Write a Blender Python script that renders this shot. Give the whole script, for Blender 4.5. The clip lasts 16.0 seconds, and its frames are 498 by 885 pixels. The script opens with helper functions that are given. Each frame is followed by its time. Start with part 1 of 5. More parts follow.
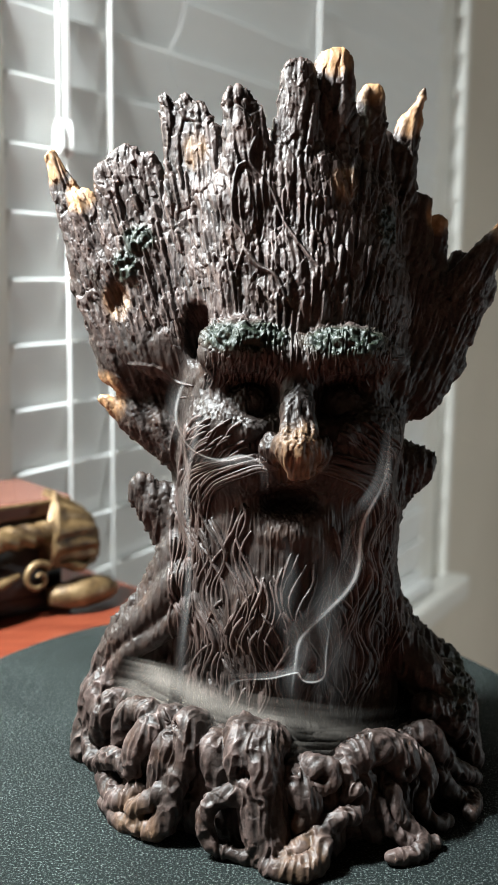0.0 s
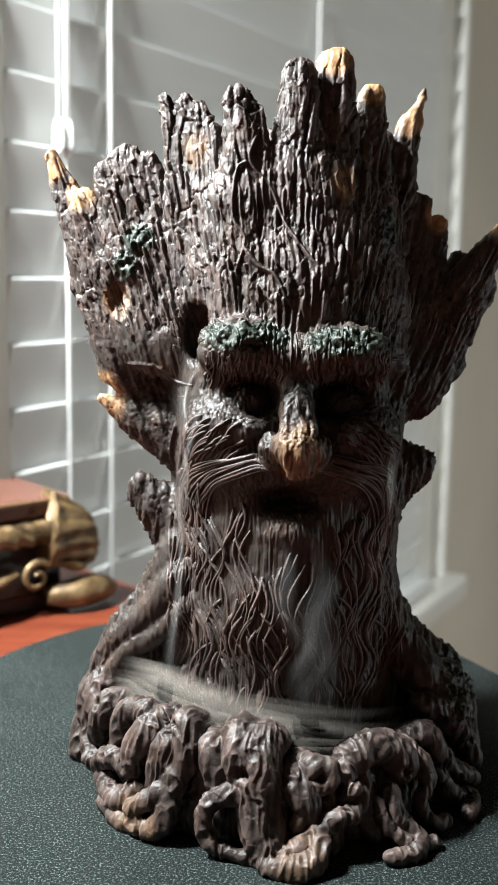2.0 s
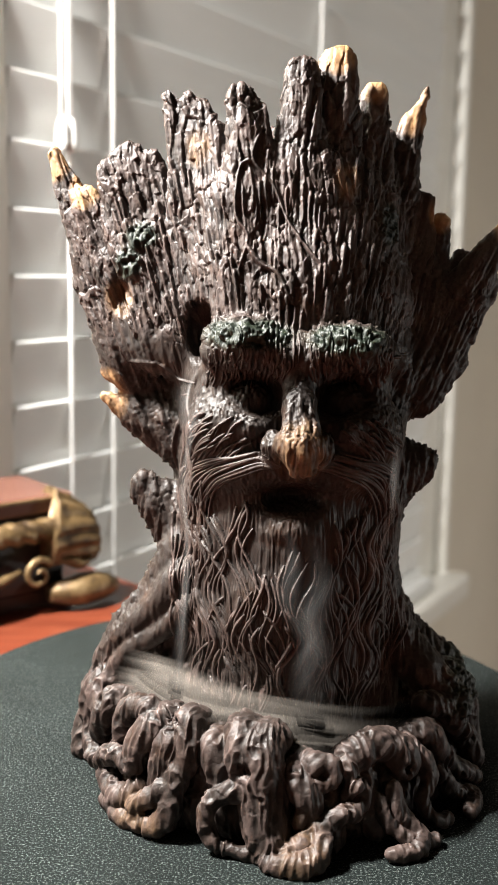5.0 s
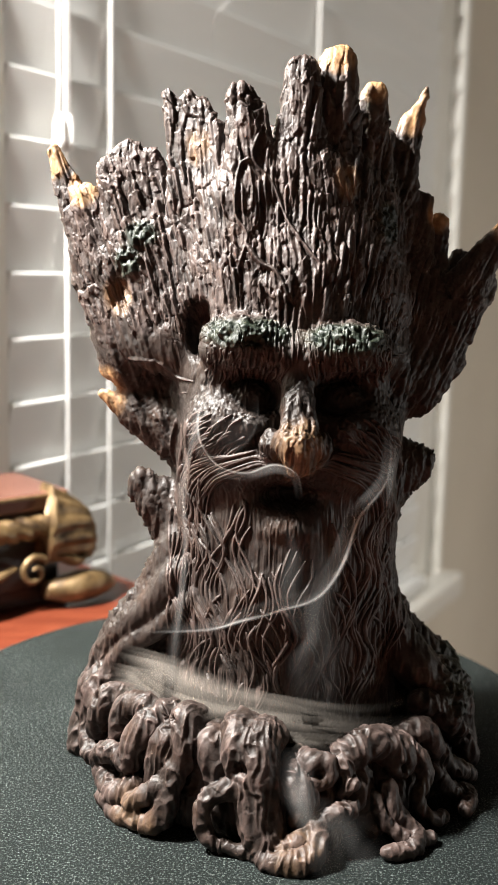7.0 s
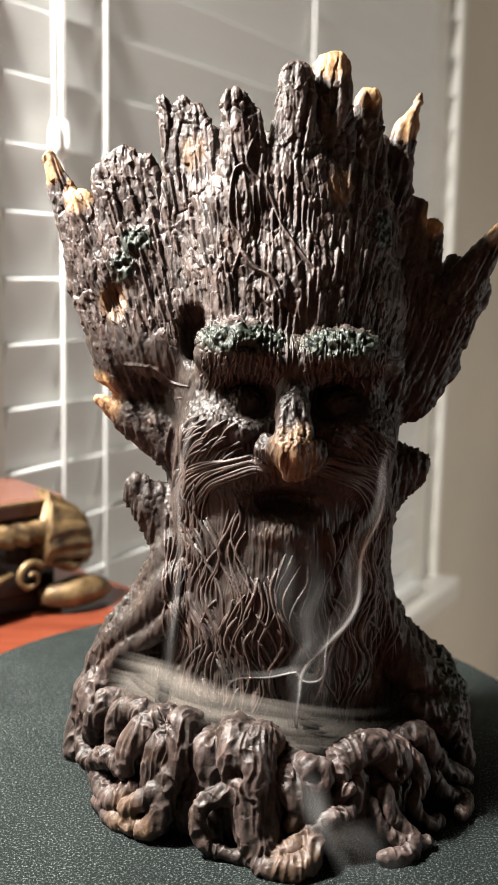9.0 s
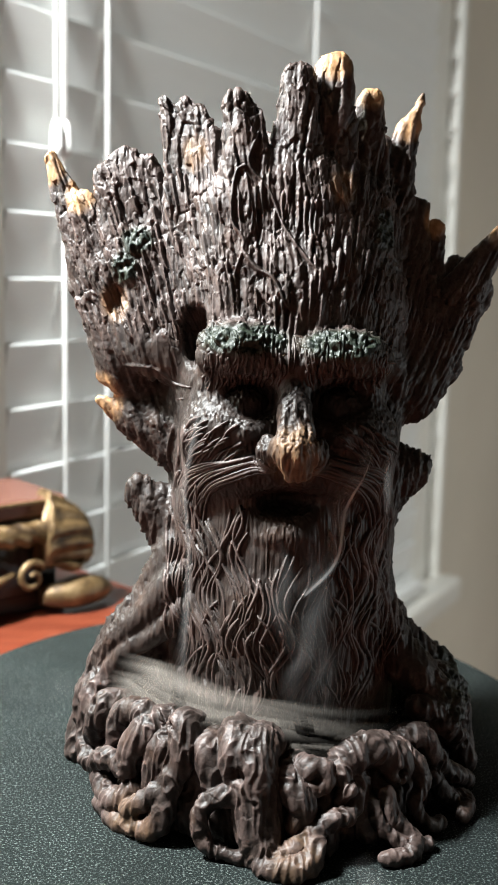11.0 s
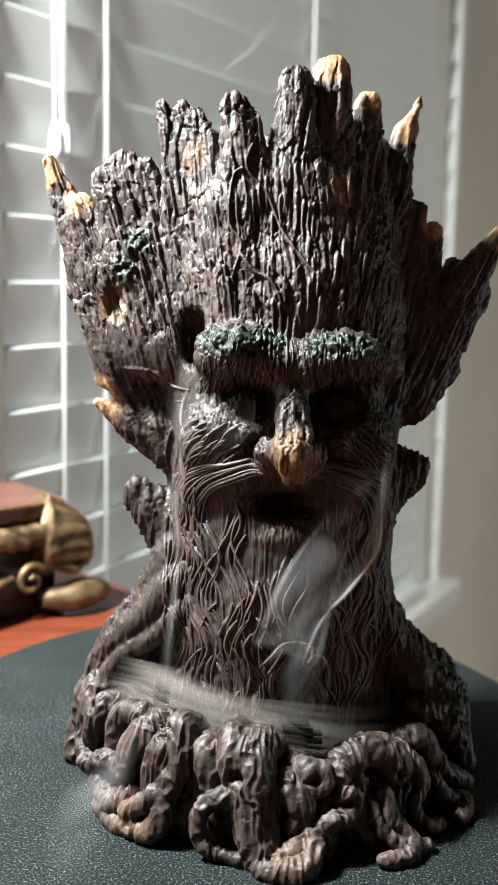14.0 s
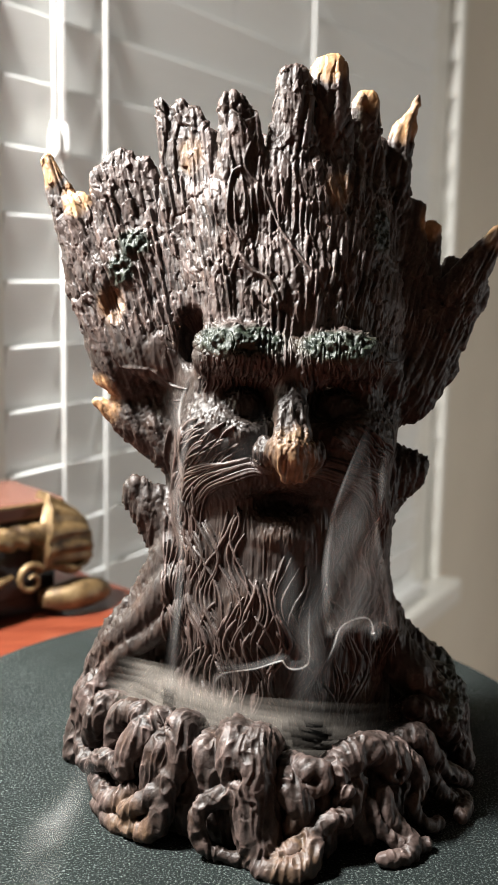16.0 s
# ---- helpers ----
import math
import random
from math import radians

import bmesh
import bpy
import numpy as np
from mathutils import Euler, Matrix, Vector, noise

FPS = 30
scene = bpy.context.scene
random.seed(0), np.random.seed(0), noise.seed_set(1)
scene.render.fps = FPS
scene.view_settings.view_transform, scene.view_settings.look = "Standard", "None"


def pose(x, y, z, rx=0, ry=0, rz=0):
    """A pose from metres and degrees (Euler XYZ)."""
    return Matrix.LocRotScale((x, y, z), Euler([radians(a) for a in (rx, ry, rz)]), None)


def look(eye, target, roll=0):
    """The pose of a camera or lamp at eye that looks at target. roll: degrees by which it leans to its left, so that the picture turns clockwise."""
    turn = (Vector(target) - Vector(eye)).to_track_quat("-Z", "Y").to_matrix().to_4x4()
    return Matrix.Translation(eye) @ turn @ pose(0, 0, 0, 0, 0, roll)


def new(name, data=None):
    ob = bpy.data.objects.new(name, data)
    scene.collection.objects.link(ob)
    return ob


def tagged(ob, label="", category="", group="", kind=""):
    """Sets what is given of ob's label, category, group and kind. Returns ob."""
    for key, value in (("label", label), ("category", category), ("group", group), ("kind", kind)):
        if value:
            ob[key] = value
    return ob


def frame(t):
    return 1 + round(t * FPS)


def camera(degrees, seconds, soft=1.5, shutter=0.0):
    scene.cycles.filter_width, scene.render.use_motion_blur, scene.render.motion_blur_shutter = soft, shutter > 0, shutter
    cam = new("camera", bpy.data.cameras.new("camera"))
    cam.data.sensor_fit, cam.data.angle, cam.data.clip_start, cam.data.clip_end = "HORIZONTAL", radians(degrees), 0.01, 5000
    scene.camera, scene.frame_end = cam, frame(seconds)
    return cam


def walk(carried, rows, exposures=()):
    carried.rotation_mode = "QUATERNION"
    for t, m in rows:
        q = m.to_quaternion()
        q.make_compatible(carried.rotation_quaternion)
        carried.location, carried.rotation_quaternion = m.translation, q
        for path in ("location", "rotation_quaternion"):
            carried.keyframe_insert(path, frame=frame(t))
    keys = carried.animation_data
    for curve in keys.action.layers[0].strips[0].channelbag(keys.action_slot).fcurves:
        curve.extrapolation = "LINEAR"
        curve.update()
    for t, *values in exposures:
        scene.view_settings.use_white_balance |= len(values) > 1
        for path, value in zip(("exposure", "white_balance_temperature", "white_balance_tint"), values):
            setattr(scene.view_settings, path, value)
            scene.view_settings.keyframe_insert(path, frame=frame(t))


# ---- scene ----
cam = camera(2 * math.degrees(math.atan(441 / 1850)), 16.0)
cam.data.dof.use_dof = True
cam.data.dof.focus_distance = 0.315
cam.data.dof.aperture_fstop = 22.0
walk(cam, [
    (0.0, look((-0.01037, -0.34508, 0.16850), (-0.01053, 0.00039, 0.11235), 0.76)),
    (0.5, look((-0.01086, -0.34561, 0.16869), (-0.01070, -0.00014, 0.11254), 0.83)),
    (1.0, look((-0.01072, -0.34526, 0.16853), (-0.01077, 0.00023, 0.11252), 0.85)),
    (1.5, look((-0.01102, -0.34487, 0.16843), (-0.01056, 0.00060, 0.11234), 0.92)),
    (2.0, look((-0.01068, -0.34522, 0.16851), (-0.01033, 0.00023, 0.11226), 0.93)),
    (2.5, look((-0.01135, -0.34522, 0.16862), (-0.01117, 0.00017, 0.11203), 0.99)),
    (3.0, look((-0.01118, -0.34561, 0.16872), (-0.01123, -0.00022, 0.11210), 0.97)),
    (3.5, look((-0.01100, -0.34500, 0.16850), (-0.01100, 0.00040, 0.11193), 1.00)),
    (4.0, look((-0.01064, -0.34539, 0.16837), (-0.01113, 0.00001, 0.11186), 0.92)),
    (6.5, look((-0.01198, -0.34568, 0.16875), (-0.01065, -0.00045, 0.11119), 1.29)),
    (7.0, look((-0.01218, -0.34606, 0.16871), (-0.01037, -0.00082, 0.11120), 1.37)),
    (7.5, look((-0.01185, -0.34619, 0.16896), (-0.01024, -0.00095, 0.11144), 1.34)),
    (8.0, look((-0.01130, -0.34607, 0.16902), (-0.00974, -0.00084, 0.11148), 1.33)),
    (8.5, look((-0.01140, -0.34621, 0.16884), (-0.00918, -0.00081, 0.11227), 1.28)),
    (9.0, look((-0.01170, -0.34647, 0.16885), (-0.00884, -0.00098, 0.11294), 1.25)),
    (11.5, look((-0.01186, -0.34621, 0.16933), (-0.00962, -0.00074, 0.11320), 1.33)),
    (12.0, look((-0.01159, -0.34664, 0.16912), (-0.00943, -0.00113, 0.11324), 1.37)),
    (12.5, look((-0.01143, -0.34632, 0.16925), (-0.00919, -0.00081, 0.11339), 1.33)),
    (13.0, look((-0.01116, -0.34656, 0.16908), (-0.00902, -0.00101, 0.11344), 1.24)),
    (13.5, look((-0.01107, -0.34647, 0.16907), (-0.00894, -0.00093, 0.11343), 1.20)),
    (14.0, look((-0.01129, -0.34690, 0.16911), (-0.00888, -0.00126, 0.11407), 1.18)),
    (14.5, look((-0.01093, -0.34715, 0.16900), (-0.00854, -0.00146, 0.11431), 1.16)),
    (15.0, look((-0.01057, -0.34707, 0.16915), (-0.00881, -0.00141, 0.11425), 1.07)),
    (15.5, look((-0.01091, -0.34656, 0.16896), (-0.00897, -0.00093, 0.11381), 1.10)),
    (16.0, look((-0.01064, -0.34668, 0.16899), (-0.00845, -0.00108, 0.11375), 1.11)),
], exposures=[
    (0.0, -0.16, 5950, 3), (1.8, -0.14, 5950, 3), (3.0, -0.06, 6480, 9), (7.0, -0.04, 6680, 10), (9.2, -0.04, 6720, 10),
    (11.3, -0.15, 6050, 4), (13.0, -0.15, 5980, 2), (14.5, -0.09, 6050, 5), (15.4, -0.07, 6420, 8), (16.0, -0.07, 6480, 9),
])

# ---- world and lights ----
world = bpy.data.worlds.new("world")
scene.world = world
world.use_nodes = True
sky = world.node_tree.nodes.new("ShaderNodeTexSky")
sky.sky_type, sky.sun_disc = "NISHITA", False
sky.sun_elevation, sky.sun_rotation = radians(35), radians(300)
world.node_tree.links.new(sky.outputs[0], world.node_tree.nodes["Background"].inputs[0])
world.node_tree.nodes["Background"].inputs[1].default_value = 0.12


def area_lamp(name, eye, target, power, size, color):
    data = bpy.data.lights.new(name, "AREA")
    data.shape, data.size, data.energy, data.color = "DISK", size, power, color
    ob = new(name, data)
    ob.matrix_world = look(eye, target)
    return ob


# a reading lamp above and beside the table, and an added fill light further along the wall
area_lamp("reading_lamp_light", (-0.298, -0.058, 0.50), (-0.15, 0.03, 0.12), 24.0, 0.09, (1.0, 0.99, 0.965))
# no known lamp stands here; it only brightens the far end of the wall
area_lamp("wall_fill_light", (1.30, 0.10, -0.08), (0.55, 1.25, -0.45), 7.5, 0.25, (1.0, 0.99, 0.96))

# ---- materials ----


class Nodes:
    """A small builder for node materials."""

    def __init__(self, name):
        self.mat = bpy.data.materials.new(name)
        self.mat.use_nodes = True
        self.tree = self.mat.node_tree
        self.bsdf = self.tree.nodes["Principled BSDF"]
        self.out = self.tree.nodes["Material Output"]
        self.coord = self.tree.nodes.new("ShaderNodeTexCoord").outputs["Object"]

    def node(self, kind, **values):
        n = self.tree.nodes.new(kind)
        for key, value in values.items():
            n.inputs[key.replace("_", " ")].default_value = value
        return n

    def link(self, a, b):
        self.tree.links.new(a, b)

    def scaled(self, sx, sy, sz, turn=(0, 0, 0)):
        n = self.tree.nodes.new("ShaderNodeMapping")
        n.inputs["Scale"].default_value = (sx, sy, sz)
        n.inputs["Rotation"].default_value = turn
        self.link(self.coord, n.inputs[0])
        return n.outputs[0]

    def noise(self, scale, detail=6.0, rough=0.6, vector=None, distortion=0.0):
        n = self.node("ShaderNodeTexNoise", Scale=scale, Detail=detail, Roughness=rough, Distortion=distortion)
        self.link(vector or self.coord, n.inputs["Vector"])
        return n.outputs["Fac"]

    def ramp(self, fac, stops):
        n = self.tree.nodes.new("ShaderNodeValToRGB")
        el = n.color_ramp.elements
        while len(el) < len(stops):
            el.new(0.5)
        for e, (pos, col) in zip(el, stops):
            e.position = pos
            e.color = (*col, 1) if len(col) == 3 else col
        self.link(fac, n.inputs[0])
        return n.outputs[0]

    def grey(self, fac, lo, hi, a=0.0, b=1.0):
        n = self.node("ShaderNodeMapRange")
        n.inputs[1].default_value, n.inputs[2].default_value = lo, hi
        n.inputs[3].default_value, n.inputs[4].default_value = a, b
        self.link(fac, n.inputs[0])
        return n.outputs[0]

    def mix(self, fac, a, b, blend="MIX"):
        n = self.tree.nodes.new("ShaderNodeMix")
        n.data_type, n.blend_type = "RGBA", blend
        for k, v in ((0, fac), (6, a), (7, b)):
            if isinstance(v, (int, float)):
                n.inputs[k].default_value = v
            elif isinstance(v, tuple):
                n.inputs[k].default_value = (*v, 1)
            else:
                self.link(v, n.inputs[k])
        return n.outputs[2]

    def attribute(self, name):
        n = self.tree.nodes.new("ShaderNodeAttribute")
        n.attribute_name = name
        return n.outputs["Fac"]

    def bump(self, height, strength, distance):
        n = self.node("ShaderNodeBump", Strength=strength, Distance=distance)
        self.link(height, n.inputs["Height"])
        self.link(n.outputs[0], self.bsdf.inputs["Normal"])

    def set(self, **values):
        for key, v in values.items():
            slot = self.bsdf.inputs[key.replace("_", " ")]
            if hasattr(v, "is_linked"):
                self.link(v, slot)
            else:
                slot.default_value = (*v, 1) if isinstance(v, tuple) and len(v) == 3 else v
        return self.mat


def bark_paint():
    m = Nodes("painted_bark")
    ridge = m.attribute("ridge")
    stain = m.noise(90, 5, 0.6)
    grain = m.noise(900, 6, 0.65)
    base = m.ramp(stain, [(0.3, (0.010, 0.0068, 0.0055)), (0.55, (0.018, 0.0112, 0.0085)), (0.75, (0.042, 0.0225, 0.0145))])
    # dry-brushed ridge colour that also paints in highlights, leaving crevices dark
    brushed_light = m.ramp(m.noise(160, 4, 0.6), [(0.35, (0.041, 0.027, 0.0232)), (0.65, (0.091, 0.063, 0.055))])
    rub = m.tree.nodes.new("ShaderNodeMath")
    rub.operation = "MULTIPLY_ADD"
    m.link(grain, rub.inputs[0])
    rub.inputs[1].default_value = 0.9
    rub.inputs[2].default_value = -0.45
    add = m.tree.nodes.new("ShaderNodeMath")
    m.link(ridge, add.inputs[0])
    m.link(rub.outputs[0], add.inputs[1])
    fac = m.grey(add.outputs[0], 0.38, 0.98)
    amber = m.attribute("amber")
    col = m.mix(fac, base, brushed_light)
    wood = m.ramp(m.noise(220, 4), [(0.3, (0.17, 0.082, 0.032)), (0.7, (0.42, 0.245, 0.115))])
    col = m.mix(amber, col, wood)
    moss = m.attribute("moss")
    green = m.ramp(m.noise(500, 4), [(0.40, (0.003, 0.007, 0.0035)), (0.58, (0.007, 0.011, 0.005)), (0.80, (0.032, 0.036, 0.021))])
    col = m.mix(moss, col, green)
    flake = m.tree.nodes.new("ShaderNodeTexVoronoi")
    flake.feature = "F1"
    flake.inputs["Scale"].default_value = 1.0
    m.link(m.scaled(620, 620, 300), flake.inputs["Vector"])
    high = m.node("ShaderNodeMath")
    high.operation = "MULTIPLY_ADD"
    m.link(flake.outputs["Distance"], high.inputs[0])
    high.inputs[1].default_value = -0.8
    m.link(m.noise(1100, 5, 0.65), high.inputs[2])
    m.bump(high.outputs[0], 0.26, 0.0006)
    return m.set(Base_Color=col, Roughness=m.grey(m.noise(400, 4), 0.3, 0.7, 0.42, 0.66), Specular_IOR_Level=0.36)


def slat_paint():
    m = Nodes("painted_slat")
    fac = m.noise(14, 5, 0.6, m.scaled(0.3, 1, 2))
    mat = m.set(Base_Color=m.ramp(fac, [(0.3, (0.82, 0.82, 0.80)), (0.7, (0.88, 0.88, 0.86))]), Roughness=0.45)
    glow = m.node("ShaderNodeBsdfTranslucent", Color=(0.75, 0.75, 0.72, 1))
    both = m.node("ShaderNodeMixShader", Fac=0.15)
    m.link(m.bsdf.outputs[0], both.inputs[1])
    m.link(glow.outputs[0], both.inputs[2])
    m.link(both.outputs[0], m.out.inputs["Surface"])
    return mat


def wall_paint():
    m = Nodes("wall_paint")
    m.bump(m.noise(160, 4), 0.25, 0.002)
    return m.set(Base_Color=m.ramp(m.noise(3, 5), [(0.3, (0.62, 0.565, 0.475)), (0.7, (0.69, 0.635, 0.54))]), Roughness=0.75)


def trim_paint():
    m = Nodes("trim_paint")
    return m.set(Base_Color=m.ramp(m.noise(9, 5), [(0.3, (0.68, 0.66, 0.60)), (0.7, (0.76, 0.74, 0.69))]), Roughness=0.4)


def felt():
    m = Nodes("dark_felt")
    fine = m.noise(1300, 2, 0.9)
    broad = m.noise(25, 5, 0.6)
    a = m.ramp(fine, [(0.36, (0.003, 0.005, 0.0045)), (0.56, (0.010, 0.014, 0.013)), (0.68, (0.17, 0.195, 0.184))])
    b = m.ramp(broad, [(0.3, (0.58, 0.58, 0.58)), (0.7, (0.92, 0.92, 0.92))])
    m.bump(fine, 0.7, 0.0008)
    return m.set(Base_Color=m.mix(1.0, a, b, "MULTIPLY"), Roughness=0.9, Specular_IOR_Level=0.12)


def red_wood():
    m = Nodes("red_wood")
    rings = m.noise(6, 8, 0.65, m.scaled(1.5, 26, 6), 1.2)
    m.bump(m.noise(300, 3), 0.1, 0.0004)
    return m.set(Base_Color=m.ramp(rings, [(0.3, (0.085, 0.018, 0.009)), (0.55, (0.13, 0.030, 0.014)), (0.75, (0.17, 0.045, 0.021))]), Roughness=0.28)


def gilt():
    m = Nodes("gilt_resin")
    wear = m.noise(120, 5)
    col = m.ramp(wear, [(0.32, (0.035, 0.020, 0.010)), (0.52, (0.135, 0.084, 0.036)), (0.74, (0.22, 0.150, 0.075))])
    m.bump(m.noise(600, 4), 0.3, 0.0006)
    return m.set(Base_Color=col, Roughness=0.44, Metallic=0.5)


def dark_lacquer():
    m = Nodes("dark_lacquer")
    return m.set(Base_Color=m.ramp(m.noise(30, 5), [(0.3, (0.010, 0.007, 0.006)), (0.7, (0.022, 0.015, 0.012))]), Roughness=0.4)


def brown_lacquer():
    m = Nodes("brown_lacquer")
    return m.set(Base_Color=m.ramp(m.noise(12, 6, 0.6, m.scaled(1, 12, 1)), [(0.3, (0.085, 0.035, 0.024)), (0.7, (0.14, 0.062, 0.045))]), Roughness=0.22)


def cord_white():
    m = Nodes("cord_white")
    return m.set(Base_Color=m.ramp(m.noise(200, 3), [(0.3, (0.74, 0.73, 0.70)), (0.7, (0.84, 0.83, 0.80))]), Roughness=0.7)


def window_glass():
    m = Nodes("window_glass")
    return m.set(Base_Color=(0.95, 0.97, 0.96), Roughness=0.02, Transmission_Weight=1.0, IOR=1.45)


def plain_floor():
    m = Nodes("floor_boards")
    return m.set(Base_Color=m.ramp(m.noise(4, 7, 0.6, m.scaled(1, 14, 1)), [(0.3, (0.16, 0.09, 0.05)), (0.7, (0.26, 0.16, 0.09))]), Roughness=0.4)




def smoke(name, density, tint=(0.86, 0.85, 0.83)):
    """Thin lit smoke: mostly clear, with drifting streaks."""
    m = Nodes(name)
    soft = m.attribute("thin")
    streak = m.grey(m.noise(70, 5, 0.6, m.scaled(1.0, 1.0, 0.35), 0.8), 0.25, 0.75, 0.35, 1.0)
    mul = m.tree.nodes.new("ShaderNodeMath")
    mul.operation = "MULTIPLY"
    m.link(soft, mul.inputs[0])
    m.link(streak, mul.inputs[1])
    gain = m.tree.nodes.new("ShaderNodeMath")
    gain.operation = "MULTIPLY"
    m.link(mul.outputs[0], gain.inputs[0])
    gain.inputs[1].default_value = density
    clear = m.tree.nodes.new("ShaderNodeBsdfTransparent")
    front_lit = m.node("ShaderNodeBsdfDiffuse", Color=(*tint, 1))
    back_lit = m.node("ShaderNodeBsdfTranslucent", Color=(*tint, 1))
    both = m.tree.nodes.new("ShaderNodeMixShader")
    m.link(front_lit.outputs[0], both.inputs[1])
    m.link(back_lit.outputs[0], both.inputs[2])
    mixed = m.tree.nodes.new("ShaderNodeMixShader")
    m.link(gain.outputs[0], mixed.inputs[0])
    m.link(clear.outputs[0], mixed.inputs[1])
    m.link(both.outputs[0], mixed.inputs[2])
    m.link(mixed.outputs[0], m.out.inputs["Surface"])
    return m.mat


BARK, SLAT, WALL, TRIM = bark_paint(), slat_paint(), wall_paint(), trim_paint()
FELT, REDWOOD, GILT = felt(), red_wood(), gilt()
LACQUER, BROWN, CORD, BOARDS = dark_lacquer(), brown_lacquer(), cord_white(), plain_floor()
GLASS = window_glass()

SMOKE_SHEET, SMOKE_VEIL = smoke("smoke_sheet", 0.10), smoke("smoke_veil", 0.036)
SMOKE_THIN, SMOKE_EDGE, SMOKE_FILM = smoke("smoke_thread", 0.11), smoke("smoke_edge", 0.58, (0.95, 0.94, 0.92)), smoke("smoke_film", 0.42, (0.95, 0.94, 0.92))
# the basin smoke's warm tint puts the warm light into its colour
SMOKE_POOL = smoke("smoke_pool", 0.22, (0.92, 0.82, 0.72))

# ---- mesh helpers ----


def part(name, bm, material, parent=None, label="", smooth=True):
    me = bpy.data.meshes.new(name)
    bmesh.ops.recalc_face_normals(bm, faces=bm.faces)
    bm.to_mesh(me)
    bm.free()
    me.materials.append(material)
    if smooth:
        me.polygons.foreach_set("use_smooth", [True] * len(me.polygons))
    ob = new(name, me)
    ob.parent = parent
    return tagged(ob, label)


def box(x0, x1, y0, y1, z0, z1, bevel=0.0, bm=None):
    bm = bm or bmesh.new()
    got = bmesh.ops.create_cube(bm, size=1.0)
    for v in got["verts"]:
        v.co = ((x0 + x1) / 2 + v.co.x * (x1 - x0), (y0 + y1) / 2 + v.co.y * (y1 - y0), (z0 + z1) / 2 + v.co.z * (z1 - z0))
    if bevel:
        edges = list({e for v in got["verts"] for e in v.link_edges})
        bmesh.ops.bevel(bm, geom=edges, offset=bevel, segments=3, profile=0.5, affect="EDGES")
    return bm


def tube(points, radii, sides=10, bm=None, squash=1.0):
    """A tapered tube along points, closed at both ends."""
    bm = bm or bmesh.new()
    points = [Vector(p) for p in points]
    last, rings = Vector((0.31, 0.17, 0.93)), []
    for i, (p, r) in enumerate(zip(points, radii)):
        d = (points[min(i + 1, len(points) - 1)] - points[max(i - 1, 0)]).normalized()
        a = d.cross(last).normalized()
        b = d.cross(a)
        last = a.cross(d)
        rings.append([bm.verts.new(p + r * (math.cos(k * math.tau / sides) * a + squash * math.sin(k * math.tau / sides) * b)) for k in range(sides)])
    for lo, hi in zip(rings, rings[1:]):
        for k in range(sides):
            bm.faces.new((lo[k], lo[(k + 1) % sides], hi[(k + 1) % sides], hi[k]))
    bm.faces.new(rings[0][::-1])
    bm.faces.new(rings[-1])
    return bm


def disc(radius, z0, z1, bevel, segments=128):
    bm = bmesh.new()
    profile = [(0, z0), (radius - bevel, z0), (radius, z0 + bevel), (radius, z1 - bevel), (radius - 0.3 * bevel, z1 - 0.3 * bevel), (radius - bevel, z1), (0, z1)]
    rings = []
    for r, z in profile:
        if r == 0:
            rings.append([bm.verts.new((0, 0, z))])
        else:
            rings.append([bm.verts.new((r * math.cos(k * math.tau / segments), r * math.sin(k * math.tau / segments), z)) for k in range(segments)])
    for lo, hi in zip(rings, rings[1:]):
        for k in range(segments):
            j = (k + 1) % segments
            if len(lo) == 1:
                bm.faces.new((lo[0], hi[k], hi[j]))
            elif len(hi) == 1:
                bm.faces.new((lo[k], lo[j], hi[0]))
            else:
                bm.faces.new((lo[k], lo[j], hi[j], hi[k]))
    return bm


# ---- the room ----
# the window wall runs away to one side; its own axes: x along the wall, y outwards, z up
WALL_AT = Matrix.Translation((-0.13936, 0.34666, 0.0)) @ Matrix.Rotation(math.atan2(0.8697, 0.4936), 4, "Z")
FLOOR_Z, CEIL_Z = -0.76, 1.70
X0, X1 = -0.055, 0.715       # the window opening along the wall
Z0, Z1 = -0.262, 1.25


def wall_piece(name, x0, x1, y0, y1, z0, z1, material=None, bevel=0.0):
    ob = part(name, box(x0, x1, y0, y1, z0, z1, bevel), material or WALL, smooth=False)
    ob.matrix_world = WALL_AT
    return tagged(ob, kind="structure")


